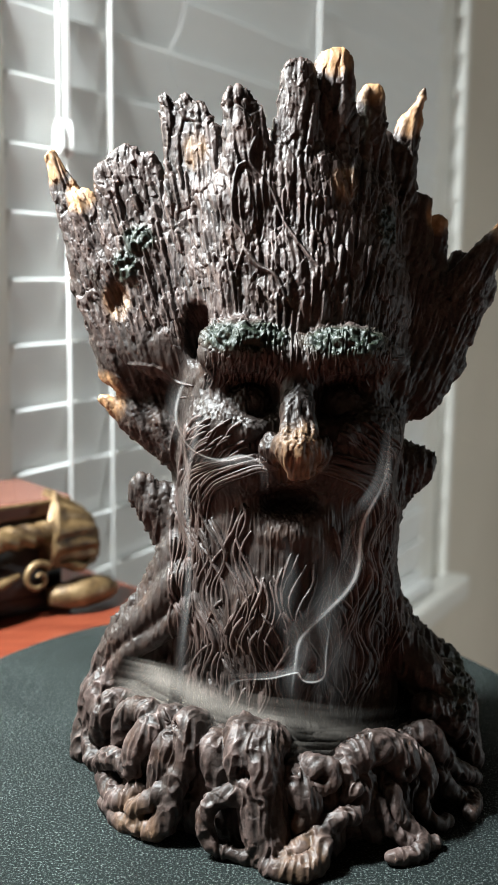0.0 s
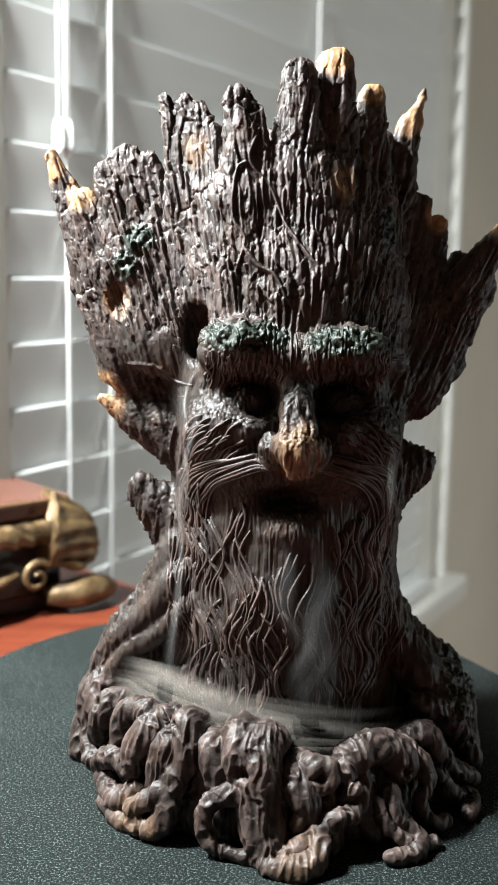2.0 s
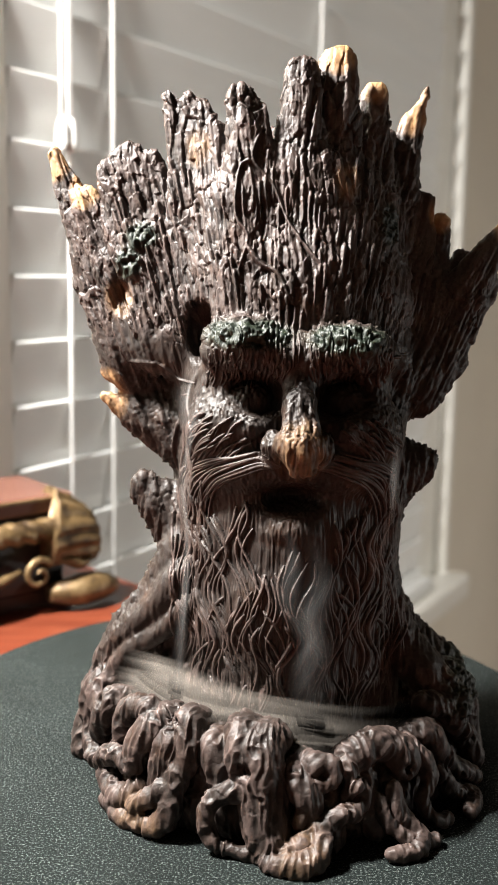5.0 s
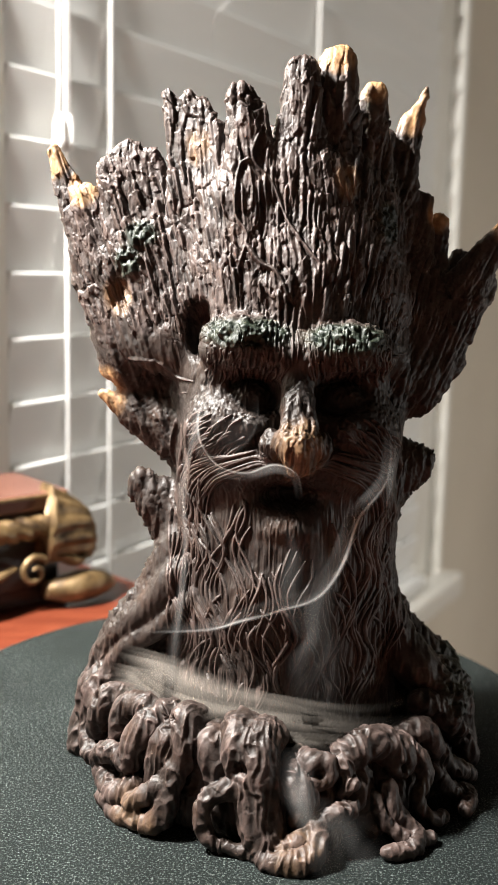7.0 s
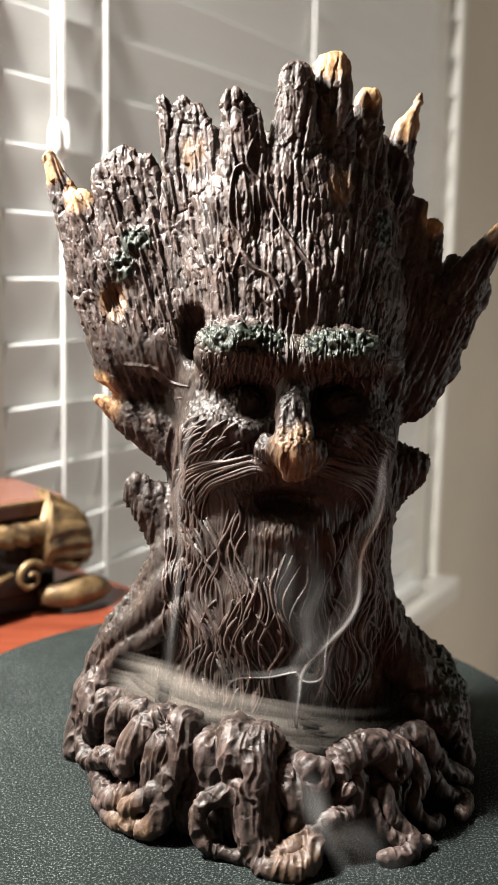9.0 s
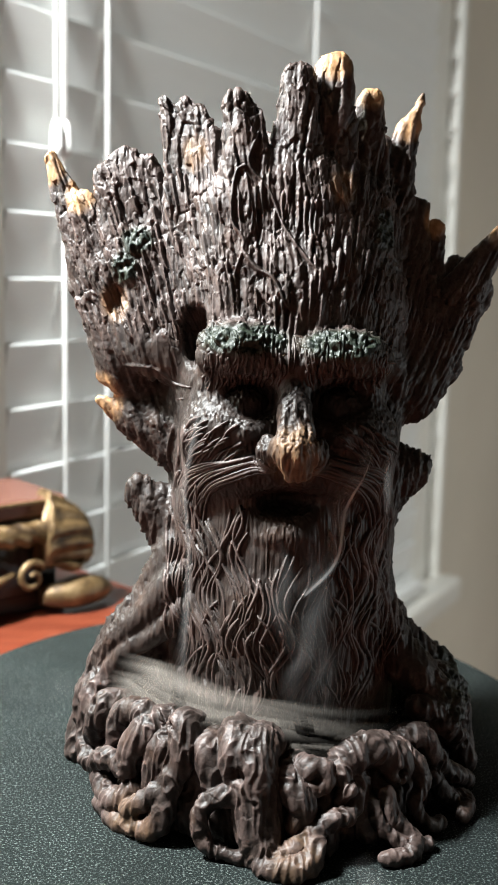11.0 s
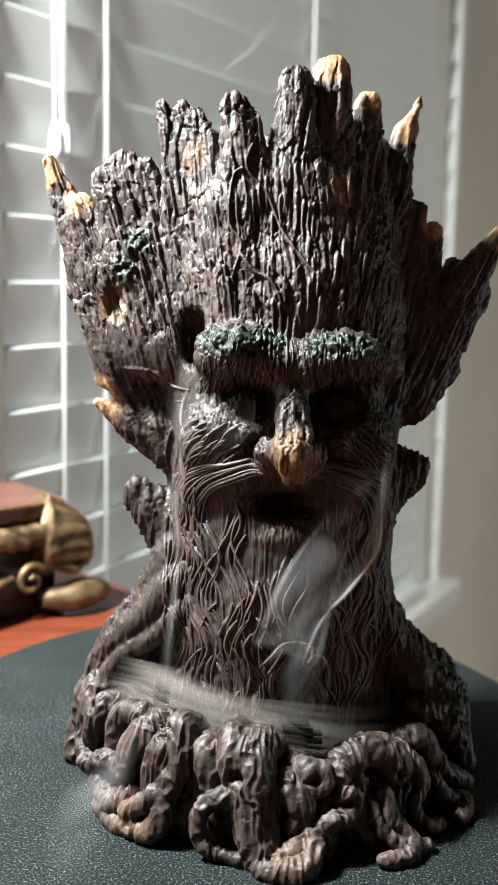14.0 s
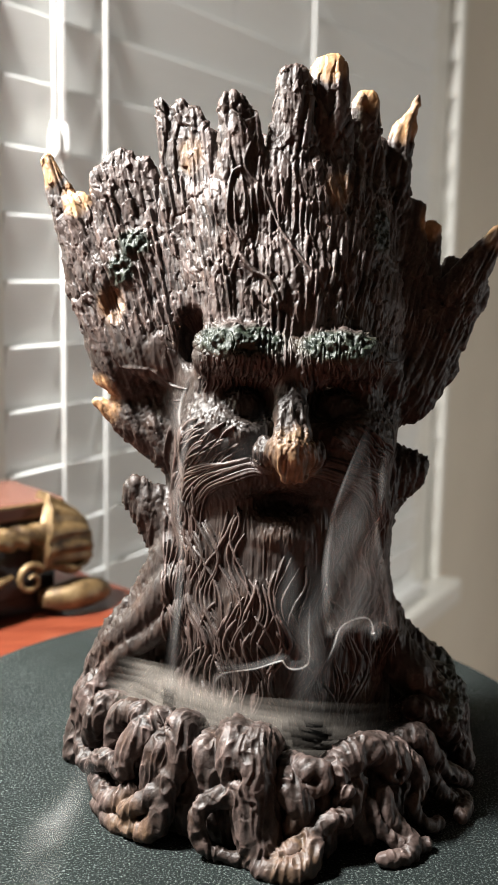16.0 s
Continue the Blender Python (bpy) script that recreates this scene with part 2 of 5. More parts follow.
def build_room():
    y0, y1 = 0.045, 0.20
    bm = box(-1.6, X0, y0, y1, FLOOR_Z, CEIL_Z)
    box(X1, 2.4, y0, y1, FLOOR_Z, CEIL_Z, 0, bm)
    box(X0, X1, y0, y1, FLOOR_Z, Z0, 0, bm)
    box(X0, X1, y0, y1, Z1, CEIL_Z, 0, bm)
    w = part("wall_north", bm, WALL, smooth=False)
    w.matrix_world = WALL_AT
    tagged(w, "beige painted plaster wall around the window", "wall", kind="structure")
    tagged(wall_piece("wall_east", 2.4, 2.5, -3.2, 0.2, FLOOR_Z, CEIL_Z), "beige painted plaster wall", "wall")
    tagged(wall_piece("wall_west", -1.7, -1.6, -3.2, 0.2, FLOOR_Z, CEIL_Z), "beige painted plaster wall", "wall")
    tagged(wall_piece("wall_south", -1.7, 2.5, -3.3, -3.2, FLOOR_Z, CEIL_Z), "beige painted plaster wall", "wall")
    tagged(wall_piece("ceiling", -1.7, 2.5, -3.3, 0.2, CEIL_Z, CEIL_Z + 0.1, TRIM), "plain white ceiling", "ceiling")
    tagged(wall_piece("floor", -1.7, 2.5, -3.3, 0.2, FLOOR_Z - 0.1, FLOOR_Z, BOARDS), "brown wooden floor boards", "floor")
    # casing, sill and glazing
    win = new("window_1")
    tagged(win, "white-painted window with closed blind, sill and casing", "window", kind="structure")
    win.matrix_world = WALL_AT
    part("jamb", box(X0, X0 + 0.004, 0.03, y1, Z0, Z1), TRIM, win, smooth=False)
    part("jamb", box(X1 - 0.004, X1, 0.03, y1, Z0, Z1), TRIM, win, smooth=False)
    part("casing", box(X0 - 0.075, -0.0490, -0.0065, y0, Z0 + 0.027, Z1 + 0.07, 0.003), TRIM, win)
    part("casing", box(X1, X1 + 0.075, 0.008, y0, Z0, Z1 + 0.07, 0.004), TRIM, win)
    part("casing", box(X1 + 0.078, X1 + 0.096, -0.006, y0, Z0, Z1 + 0.07, 0.004), TRIM, win)
    part("casing", box(X0, X1, 0.022, y0, Z1, Z1 + 0.07, 0.004), TRIM, win)
    part("window_sill", box(X0 - 0.1, X1 + 0.105, -0.035, y1, Z0 - 0.008, Z0 + 0.026, 0.006), TRIM, win, "white-painted projecting sill")
    part("apron", box(X0 - 0.08, X1 + 0.11, 0.025, y0, Z0 - 0.075, Z0 - 0.010, 0.005), TRIM, win)
    for a, b, c, d in ((X0, X1, Z0, Z0 + 0.05), (X0, X1, Z1 - 0.05, Z1), (X0, X1, 0.47, 0.51)):
        part("window_frame", box(a + 0.004, b - 0.004, 0.11, 0.15, c + 0.027, d + 0.027, 0.003), TRIM, win)


    for c, d in ((Z0 + 0.077, 0.497), (0.537, Z1 - 0.023)):
        pane = part("pane", box(X0 + 0.004, X1 - 0.004, 0.128, 0.132, c, d), GLASS, win, "clear glass pane", smooth=False)
        pane.visible_shadow = False


def build_blind():
    blind = new("window_blind")
    blind.matrix_world = WALL_AT
    tagged(blind, "white faux-wood venetian blind with closed slats", "blind")
    pitch, first = 0.0410, 0.1214
    # one slat: slightly crowned section, its upper edge leaning into the room
    bm = bmesh.new()
    tilt, half, thick = radians(80), 0.0228, 0.0016
    loop = []
    for end in (1, -1):
        for k in range(9):
            ang = -math.pi / 2 + math.pi * k / 8
            u, w = end * (half - thick + thick * math.cos(ang)), end * thick * math.sin(ang)
            loop.append((-u * math.cos(tilt) - w * math.sin(tilt), u * math.sin(tilt) - w * math.cos(tilt)))
    a = [bm.verts.new((X0 + 0.008, y, z)) for y, z in loop]
    b = [bm.verts.new((X1 - 0.008, y, z)) for y, z in loop]
    for k in range(len(loop)):
        j = (k + 1) % len(loop)
        bm.faces.new((a[k], a[j], b[j], b[k]))
    bm.faces.new(a[::-1])
    bm.faces.new(b)
    one = part("slat", bm, SLAT, blind, smooth=False)
    one.location = (0, 0.0, first - 9 * pitch - 0.0215)
    for i in range(-8, 27):
        ob = new("slat", one.data)
        ob.parent = blind
        ob.location = (0, 0.0, first + i * pitch - 0.0215)
    part("bottom_rail", box(X0 + 0.008, X1 - 0.008, -0.02, 0.022, Z0 + 0.029, Z0 + 0.046, 0.003), SLAT, blind)
    for s in (0.006, 0.052, 0.369):
        part("ladder_cord", tube([(s, -0.0072, Z0 + 0.03), (s, -0.0072, 0.5), (s, -0.0072, 1.2)], [0.0017] * 3, 6), CORD, blind)
    for s in (-0.0072, 0.0016):
        pull = part("pull_cord", tube([(s, -0.012, 0.252), (s, -0.012, 0.7), (s, -0.012, 1.2)], [0.0015] * 3, 6), CORD, blind)
        part("tassel", tube([(s, -0.012, 0.262), (s, -0.012, 0.257), (s, -0.012, 0.246), (s, -0.012, 0.240)], [0.0018, 0.0036, 0.0044, 0.0030], 12), CORD, pull, "white plastic tassel")


def build_table():
    table = new("table")
    tagged(table, "glossy reddish-brown wooden table", "table")
    # its far edge crosses at a slant behind the round mat
    bm = bmesh.new()
    outline = ((-0.150, 0.3003), (0.200, -0.0497), (0.200, -0.45), (-0.545, -0.45), (-0.540, -0.387))
    low = [bm.verts.new((x, y, -0.034)) for x, y in outline]
    high = [bm.verts.new((x, y, -0.006)) for x, y in outline]
    bm.faces.new(low)
    bm.faces.new(high)
    for k in range(5):
        bm.faces.new((low[k], low[(k + 1) % 5], high[(k + 1) % 5], high[k]))
    bmesh.ops.bevel(bm, geom=list(bm.edges), offset=0.004, segments=3, profile=0.5, affect="EDGES")
    part("tabletop", bm, REDWOOD, table, smooth=False)
    for x, y in ((-0.145, 0.24), (0.165, -0.06), (0.165, -0.41), (-0.49, -0.41)):
        part("leg", box(x - 0.020, x + 0.020, y - 0.020, y + 0.020, FLOOR_Z, -0.034, 0.004), REDWOOD, table, smooth=False)
    bm = disc(0.127, -0.006, 0.0, 0.0015)
    for v in bm.verts:
        v.co.y *= 1.197
    mat = part("round_mat", bm, FELT)
    mat.location = (-0.013, 0.010, 0)
    tagged(mat, "round dark green felt-covered mat on the table", "mat")


# ---- the incense burner: a field of blended solids, turned into one mesh ----
H = 0.0006
LOW, HIGH = np.array((-0.090, -0.086, -0.0016)), np.array((0.086, 0.060, 0.2480))
AXES = [np.arange(LOW[k], HIGH[k], H, dtype=np.float32) for k in range(3)]
FIELD = np.full([len(a) for a in AXES], 0.02, dtype=np.float32)


def region(lo, hi):
    idx = []
    for k in range(3):
        a = max(0, int((lo[k] - LOW[k]) / H))
        b = min(len(AXES[k]), int((hi[k] - LOW[k]) / H) + 2)
        idx.append(slice(a, max(a, b)))
    return tuple(idx), AXES[0][idx[0]][:, None, None], AXES[1][idx[1]][None, :, None], AXES[2][idx[2]][None, None, :]


def blend(idx, d, k, carve=False):
    old = FIELD[idx]
    if carve:
        h = np.clip(0.5 - 0.5 * (old + d) / k, 0, 1)
        FIELD[idx] = old * (1 - h) - d * h + k * h * (1 - h)
    else:
        h = np.clip(0.5 + 0.5 * (d - old) / k, 0, 1)
        FIELD[idx] = d * (1 - h) + old * h - k * h * (1 - h)


def cone(a, b, ra, rb, k=0.004, flat=1.0, thin=(0, 1, 0), carve=False):
    """A round cone from a to b, squeezed to flat times its width along thin."""
    a, b, thin = np.array(a, float), np.array(b, float), np.array(thin, float)
    d = b - a
    thin = thin - d * (thin @ d) / (d @ d)
    thin /= np.linalg.norm(thin) + 1e-9
    pad = max(ra, rb) + k + 0.004
    idx, x, y, z = region(np.minimum(a, b) - pad, np.maximum(a, b) + pad)
    px, py, pz = x - a[0], y - a[1], z - a[2]
    t = np.clip((px * d[0] + py * d[1] + pz * d[2]) / (d @ d), 0, 1)
    qx, qy, qz = px - t * d[0], py - t * d[1], pz - t * d[2]
    s = qx * thin[0] + qy * thin[1] + qz * thin[2]
    dist = np.sqrt(qx * qx + qy * qy + qz * qz + s * s * (1 / flat ** 2 - 1))
    blend(idx, ((dist - (ra + (rb - ra) * t)) * (flat ** 0.5)).astype(np.float32), k, carve)


def ball(c, r, k=0.004, carve=False):
    """An ellipsoid with the half-axes r."""
    c, r = np.array(c, float), np.array(r, float)
    idx, x, y, z = region(c - r - k - 0.004, c + r + k + 0.004)
    q = np.sqrt(((x - c[0]) / r[0]) ** 2 + ((y - c[1]) / r[1]) ** 2 + ((z - c[2]) / r[2]) ** 2)
    blend(idx, ((q - 1) * r.min()).astype(np.float32), k, carve)


def chain(points, radii, k=0.003, carve=False, flat=1.0):
    for p, q, a, b in zip(points, points[1:], radii, radii[1:]):
        cone(p, q, a, b, k, flat, carve=carve)


def swoop(points, n):
    """A smooth curve through points."""
    p = np.array(points, float)
    p = np.vstack([2 * p[0] - p[1], p, 2 * p[-1] - p[-2]])
    out = []
    for t in np.linspace(0, len(points) - 1 - 1e-6, n):
        i, f = int(t), t - int(t)
        a, b, c, d = p[i:i + 4]
        out.append(0.5 * (2 * b + (c - a) * f + (2 * a - 5 * b + 4 * c - d) * f * f + (3 * b - a - 3 * c + d) * f ** 3))
    return np.array(out)


def spike(base, tip, rb, rt, flat, bend=0.0, thin=(0, 1, 0)):
    a, b = np.array(base), np.array(tip)
    mid = (a + b) / 2 + np.array((bend, 0, 0))
    cone(a, mid, rb, rb * 0.55 + rt * 0.45, 0.003, flat, thin)
    cone(mid, b, rb * 0.55 + rt * 0.45, rt, 0.0015, flat, thin)


def wave(p, seed):
    """Smooth value noise at the points p, from -1 to 1."""
    i = np.floor(p).astype(np.int64)
    f = (p - i).astype(np.float64)
    f = f * f * (3 - 2 * f)
    out = np.zeros(len(p))
    for c in range(8):
        o = np.array((c & 1, c >> 1 & 1, c >> 2 & 1))
        j = i + o
        h = (j[:, 0] * 374761393 + j[:, 1] * 668265263 + j[:, 2] * 2147483647 + seed * 1442695041) & 0xFFFFFFFF
        h = ((h ^ (h >> 13)) * 1274126177) & 0xFFFFFFFF
        h = (h ^ (h >> 16)) & 0xFFFF
        w = np.prod(np.where(o, f, 1 - f), axis=1)
        out += w * (h / 32767.5 - 1)
    return out


def cells(p, seed):
    """Cellular noise at the points p: distance to the nearest centre, gap to the next one, a random value of the cell and a lean across it."""
    i = np.floor(p).astype(np.int64)
    f1, f2 = np.full(len(p), 9.0), np.full(len(p), 9.0)
    rnd, lean = np.zeros(len(p)), np.zeros(len(p))
    for c in range(27):
        j = i + np.array((c % 3 - 1, c // 3 % 3 - 1, c // 9 - 1))
        h = (j[:, 0] * 374761393 + j[:, 1] * 668265263 + j[:, 2] * 2147483647 + seed * 1442695041) & 0xFFFFFFFF
        h = ((h ^ (h >> 13)) * 1274126177) & 0xFFFFFFFF
        h = h ^ (h >> 16)
        o = np.stack([(h & 1023) / 1023, (h >> 10 & 1023) / 1023, (h >> 20 & 1023) / 1023], 1)
        q = p - j - o
        d = np.sqrt((q * q).sum(1))
        new_best = d < f1
        f2 = np.where(new_best, f1, np.minimum(f2, d))
        f1 = np.where(new_best, d, f1)
        rnd = np.where(new_best, (h >> 5 & 255) / 255, rnd)
        lean = np.where(new_best, q[:, 2] * ((h >> 3 & 127) / 64 - 1) + q[:, 0] * ((h >> 12 & 127) / 64 - 1), lean)
    return f1, f2 - f1, rnd, lean


def ring(rad, a, z):
    return (rad * math.sin(radians(a)), -rad * math.cos(radians(a)), z)


def sculpt():
    # trunk, belly and head
    chain([(0.001, 0.004, 0.0), (0.001, 0.002, 0.030), (0.001, 0.0, 0.060), (0.002, -0.001, 0.085), (0.002, -0.001, 0.110), (0.003, -0.002, 0.135), (0.004, -0.001, 0.160), (0.004, 0.002, 0.185)],
          [0.042, 0.0395, 0.0380, 0.0370, 0.0370, 0.0380, 0.0355, 0.0300], 0.004)
    # spreading buttresses
    for a in range(65, 275, 26):
        c, s = math.sin(radians(a + 8)), -math.cos(radians(a + 8))
        chain([(0.029 * c, 0.029 * s, 0.078), (0.038 * c, 0.038 * s, 0.052), (0.049 * c, 0.049 * s, 0.040), (0.060 * c, 0.060 * s, 0.028 + 0.004 * (s > 0))], [0.008, 0.0075, 0.0065, 0.0060], 0.004)
    # crown
    spike((-0.0490, -0.005, 0.1400), (-0.0748, 0.0000, 0.2040), 0.0120, 0.0028, 0.50)
    spike((-0.0460, -0.008, 0.1470), (-0.0650, -0.004, 0.1900), 0.0110, 0.0045, 0.50)
    spike((-0.0400, -0.012, 0.1480), (-0.0560, -0.006, 0.1985), 0.0120, 0.0048, 0.50)
    spike((-0.0310, -0.013, 0.1480), (-0.0505, -0.006, 0.2030), 0.0150, 0.0050, 0.50)
    spike((-0.0260, -0.016, 0.1520), (-0.0440, -0.007, 0.2012), 0.0120, 0.0042, 0.50)
    spike((-0.0220, -0.018, 0.1600), (-0.0378, -0.010, 0.2215), 0.0115, 0.0019, 0.55)
    spike((-0.0180, -0.020, 0.1650), (-0.0315, -0.011, 0.2195), 0.0100, 0.0030, 0.55)
    spike((-0.0165, -0.022, 0.1680), (-0.0272, -0.013, 0.2175), 0.0090, 0.0030, 0.55)
    spike((-0.0138, -0.024, 0.1686), (-0.0223, -0.016, 0.2105), 0.0085, 0.0026, 0.55)
    spike((-0.0100, -0.026, 0.1600), (-0.0152, -0.020, 0.2195), 0.0115, 0.0046, 0.60)
    spike((-0.0060, -0.027, 0.1650), (-0.0105, -0.020, 0.2150), 0.0080, 0.0034, 0.60)
    spike((0.0030, -0.0235, 0.1570), (0.0030, -0.0165, 0.2270), 0.0125, 0.0056, 0.60)
    spike((0.0130, -0.0165, 0.1570), (0.0142, -0.0115, 0.2308), 0.0135, 0.0060, 0.60)
    spike((0.0235, -0.012, 0.1570), (0.0265, -0.004, 0.2230), 0.0120, 0.0046, 0.60)
    spike((0.0290, -0.006, 0.1600), (0.0302, 0.002, 0.2110), 0.0100, 0.0040, 0.60)
    spike((0.0330, 0.000, 0.1650), (0.0397, 0.0060, 0.2165), 0.0090, 0.0032, 0.60)
    spike((0.0380, 0.005, 0.2080), (0.0445, 0.0060, 0.2272), 0.0042, 0.0010, 0.60)
    spike((0.0360, 0.000, 0.1500), (0.0450, 0.0050, 0.1915), 0.0130, 0.0034, 0.55)
    spike((0.0420, 0.0020, 0.1420), (0.0510, 0.0080, 0.1850), 0.0120, 0.0034, 0.50)
    spike((0.0443, 0.0000, 0.1402), (0.0590, 0.0100, 0.1730), 0.0100, 0.0040, 0.50)
    spike((0.0420, -0.002, 0.1370), (0.0722, 0.0040, 0.1838), 0.0135, 0.0030, 0.50)
    spike((0.0410, -0.002, 0.1350), (0.0640, 0.0040, 0.1655), 0.0135, 0.0064, 0.50)
    spike((0.0380, 0.0000, 0.1500), (0.0545, 0.0000, 0.1400), 0.0130, 0.0056, 0.60)
    spike((-0.0400, 0.0000, 0.1400), (-0.0648, 0.0000, 0.1640), 0.0140, 0.0056, 0.60)
    spike((-0.0340, 0.0000, 0.1220), (-0.0550, 0.0000, 0.1480), 0.0150, 0.0066, 0.60)
    # broken side twigs
    spike((-0.0340, -0.005, 0.1170), (-0.0590, -0.004, 0.1268), 0.0120, 0.0015, 0.70)
    spike((-0.0345, -0.008, 0.0860), (-0.0450, -0.008, 0.0985), 0.0095, 0.0048, 0.70)
    spike((-0.0345, -0.008, 0.0900), (-0.0465, -0.008, 0.0945), 0.0060, 0.0034, 0.70)
    spike((0.0330, -0.004, 0.1020), (0.0512, -0.002, 0.1082), 0.0150, 0.0012, 0.70)
    # forehead plate and temples
    chain([(-0.012, -0.017, 0.150), (-0.014, -0.015, 0.185)], [0.018, 0.014], 0.004)
    chain([(0.016, -0.0115, 0.150), (0.016, -0.005, 0.190)], [0.018, 0.015], 0.004)
    chain([(0.003, -0.0155, 0.150), (0.003, -0.0115, 0.195)], [0.019, 0.015], 0.004)
    # hollows beside the head and the knot hole
    ball((-0.0272, -0.026, 0.1500), (0.0046, 0.013, 0.0092), 0.002, True)
    ball((-0.0530, -0.015, 0.1600), (0.0044, 0.006, 0.0066), 0.0015, True)
    ball((0.0370, -0.022, 0.1320), (0.0060, 0.010, 0.0100), 0.004, True)
    chain([(-0.0290, -0.036, 0.1600), (-0.0300, -0.038, 0.1420), (-0.0330, -0.038, 0.1180)], [0.0040, 0.0062, 0.0040], 0.003, True)
    chain([(0.0365, -0.034, 0.1520), (0.0375, -0.036, 0.1360), (0.0390, -0.036, 0.1150)], [0.0040, 0.0062, 0.0040], 0.003, True)
    # brow, sockets, eyes, cheeks
    chain([(-0.0205, -0.0325, 0.1450), (-0.0130, -0.039, 0.1475), (-0.0010, -0.040, 0.1440)], [0.0060, 0.0068, 0.0055], 0.004)
    chain([(0.0275, -0.0325, 0.1440), (0.0195, -0.039, 0.1465), (0.0070, -0.040, 0.1440)], [0.0060, 0.0068, 0.0055], 0.004)
    ball((-0.0105, -0.041, 0.1315), (0.0105, 0.0135, 0.0074), 0.003, True)
    ball((0.0175, -0.041, 0.1315), (0.0105, 0.0135, 0.0074), 0.003, True)
    ball((-0.0105, -0.0300, 0.1305), (0.0066, 0.0052, 0.0050), 0.001)
    ball((0.0175, -0.0300, 0.1305), (0.0066, 0.0052, 0.0050), 0.001)
    chain([(-0.0180, -0.0330, 0.1255), (-0.0105, -0.0385, 0.1225), (-0.0030, -0.0370, 0.1240)], [0.0022, 0.0026, 0.0020], 0.002)
    chain([(0.0250, -0.0330, 0.1255), (0.0175, -0.0385, 0.1225), (0.0100, -0.0370, 0.1240)], [0.0022, 0.0026, 0.0020], 0.002)
    ball((-0.0190, -0.0285, 0.1190), (0.0110, 0.0095, 0.0105), 0.008)
    ball((0.0250, -0.0285, 0.1180), (0.0110, 0.0095, 0.0105), 0.008)
    # nose
    chain([(0.0035, -0.0400, 0.1380), (0.0033, -0.0450, 0.1290), (0.0036, -0.0510, 0.1190), (0.0042, -0.0505, 0.1145)], [0.0040, 0.0046, 0.0064, 0.0048], 0.003)
    ball((-0.0035, -0.0440, 0.1180), (0.0042, 0.0050, 0.0045), 0.002)
    ball((0.0098, -0.0440, 0.1180), (0.0042, 0.0050, 0.0045), 0.002)
    # moustache and beard masses, mouth
    for e in (-1, 1):
        chain([(0.003 + e * 0.005, -0.0380, 0.1115), (0.003 + e * 0.015, -0.0330, 0.1095), (0.003 + e * 0.0240, -0.0260, 0.1045), (0.003 + e * 0.030, -0.0200, 0.0950)], [0.0020, 0.0024, 0.0024, 0.0020], 0.009)
    chain([(0.0020, -0.0230, 0.0880), (0.0010, -0.0250, 0.0650), (0.0000, -0.0245, 0.0300)], [0.0150, 0.0165, 0.0150], 0.008)
    ball((0.0020, -0.0420, 0.1005), (0.0105, 0.0135, 0.0046), 0.003, True)
    ball((0.0020, -0.0370, 0.0905), (0.0085, 0.0040, 0.0034), 0.002)


def root(points, radii, k=0.0012, n=None):
    """A knotted root round the basin: points as angle, distance from the axis and height; radii spread along it."""
    n = n or 6 * len(points)
    pts = swoop([ring(rad, a, z) for a, rad, z in points], n)
    chain(pts, np.interp(np.linspace(0, 1, n), np.linspace(0, 1, len(radii)), radii), k)


def burrow(a, rad, z, r, tall=1.0):
    """A hollow in the end of a root."""
    ball(ring(rad, a, z), (r, r * 1.5, r * tall), 0.0006, True)


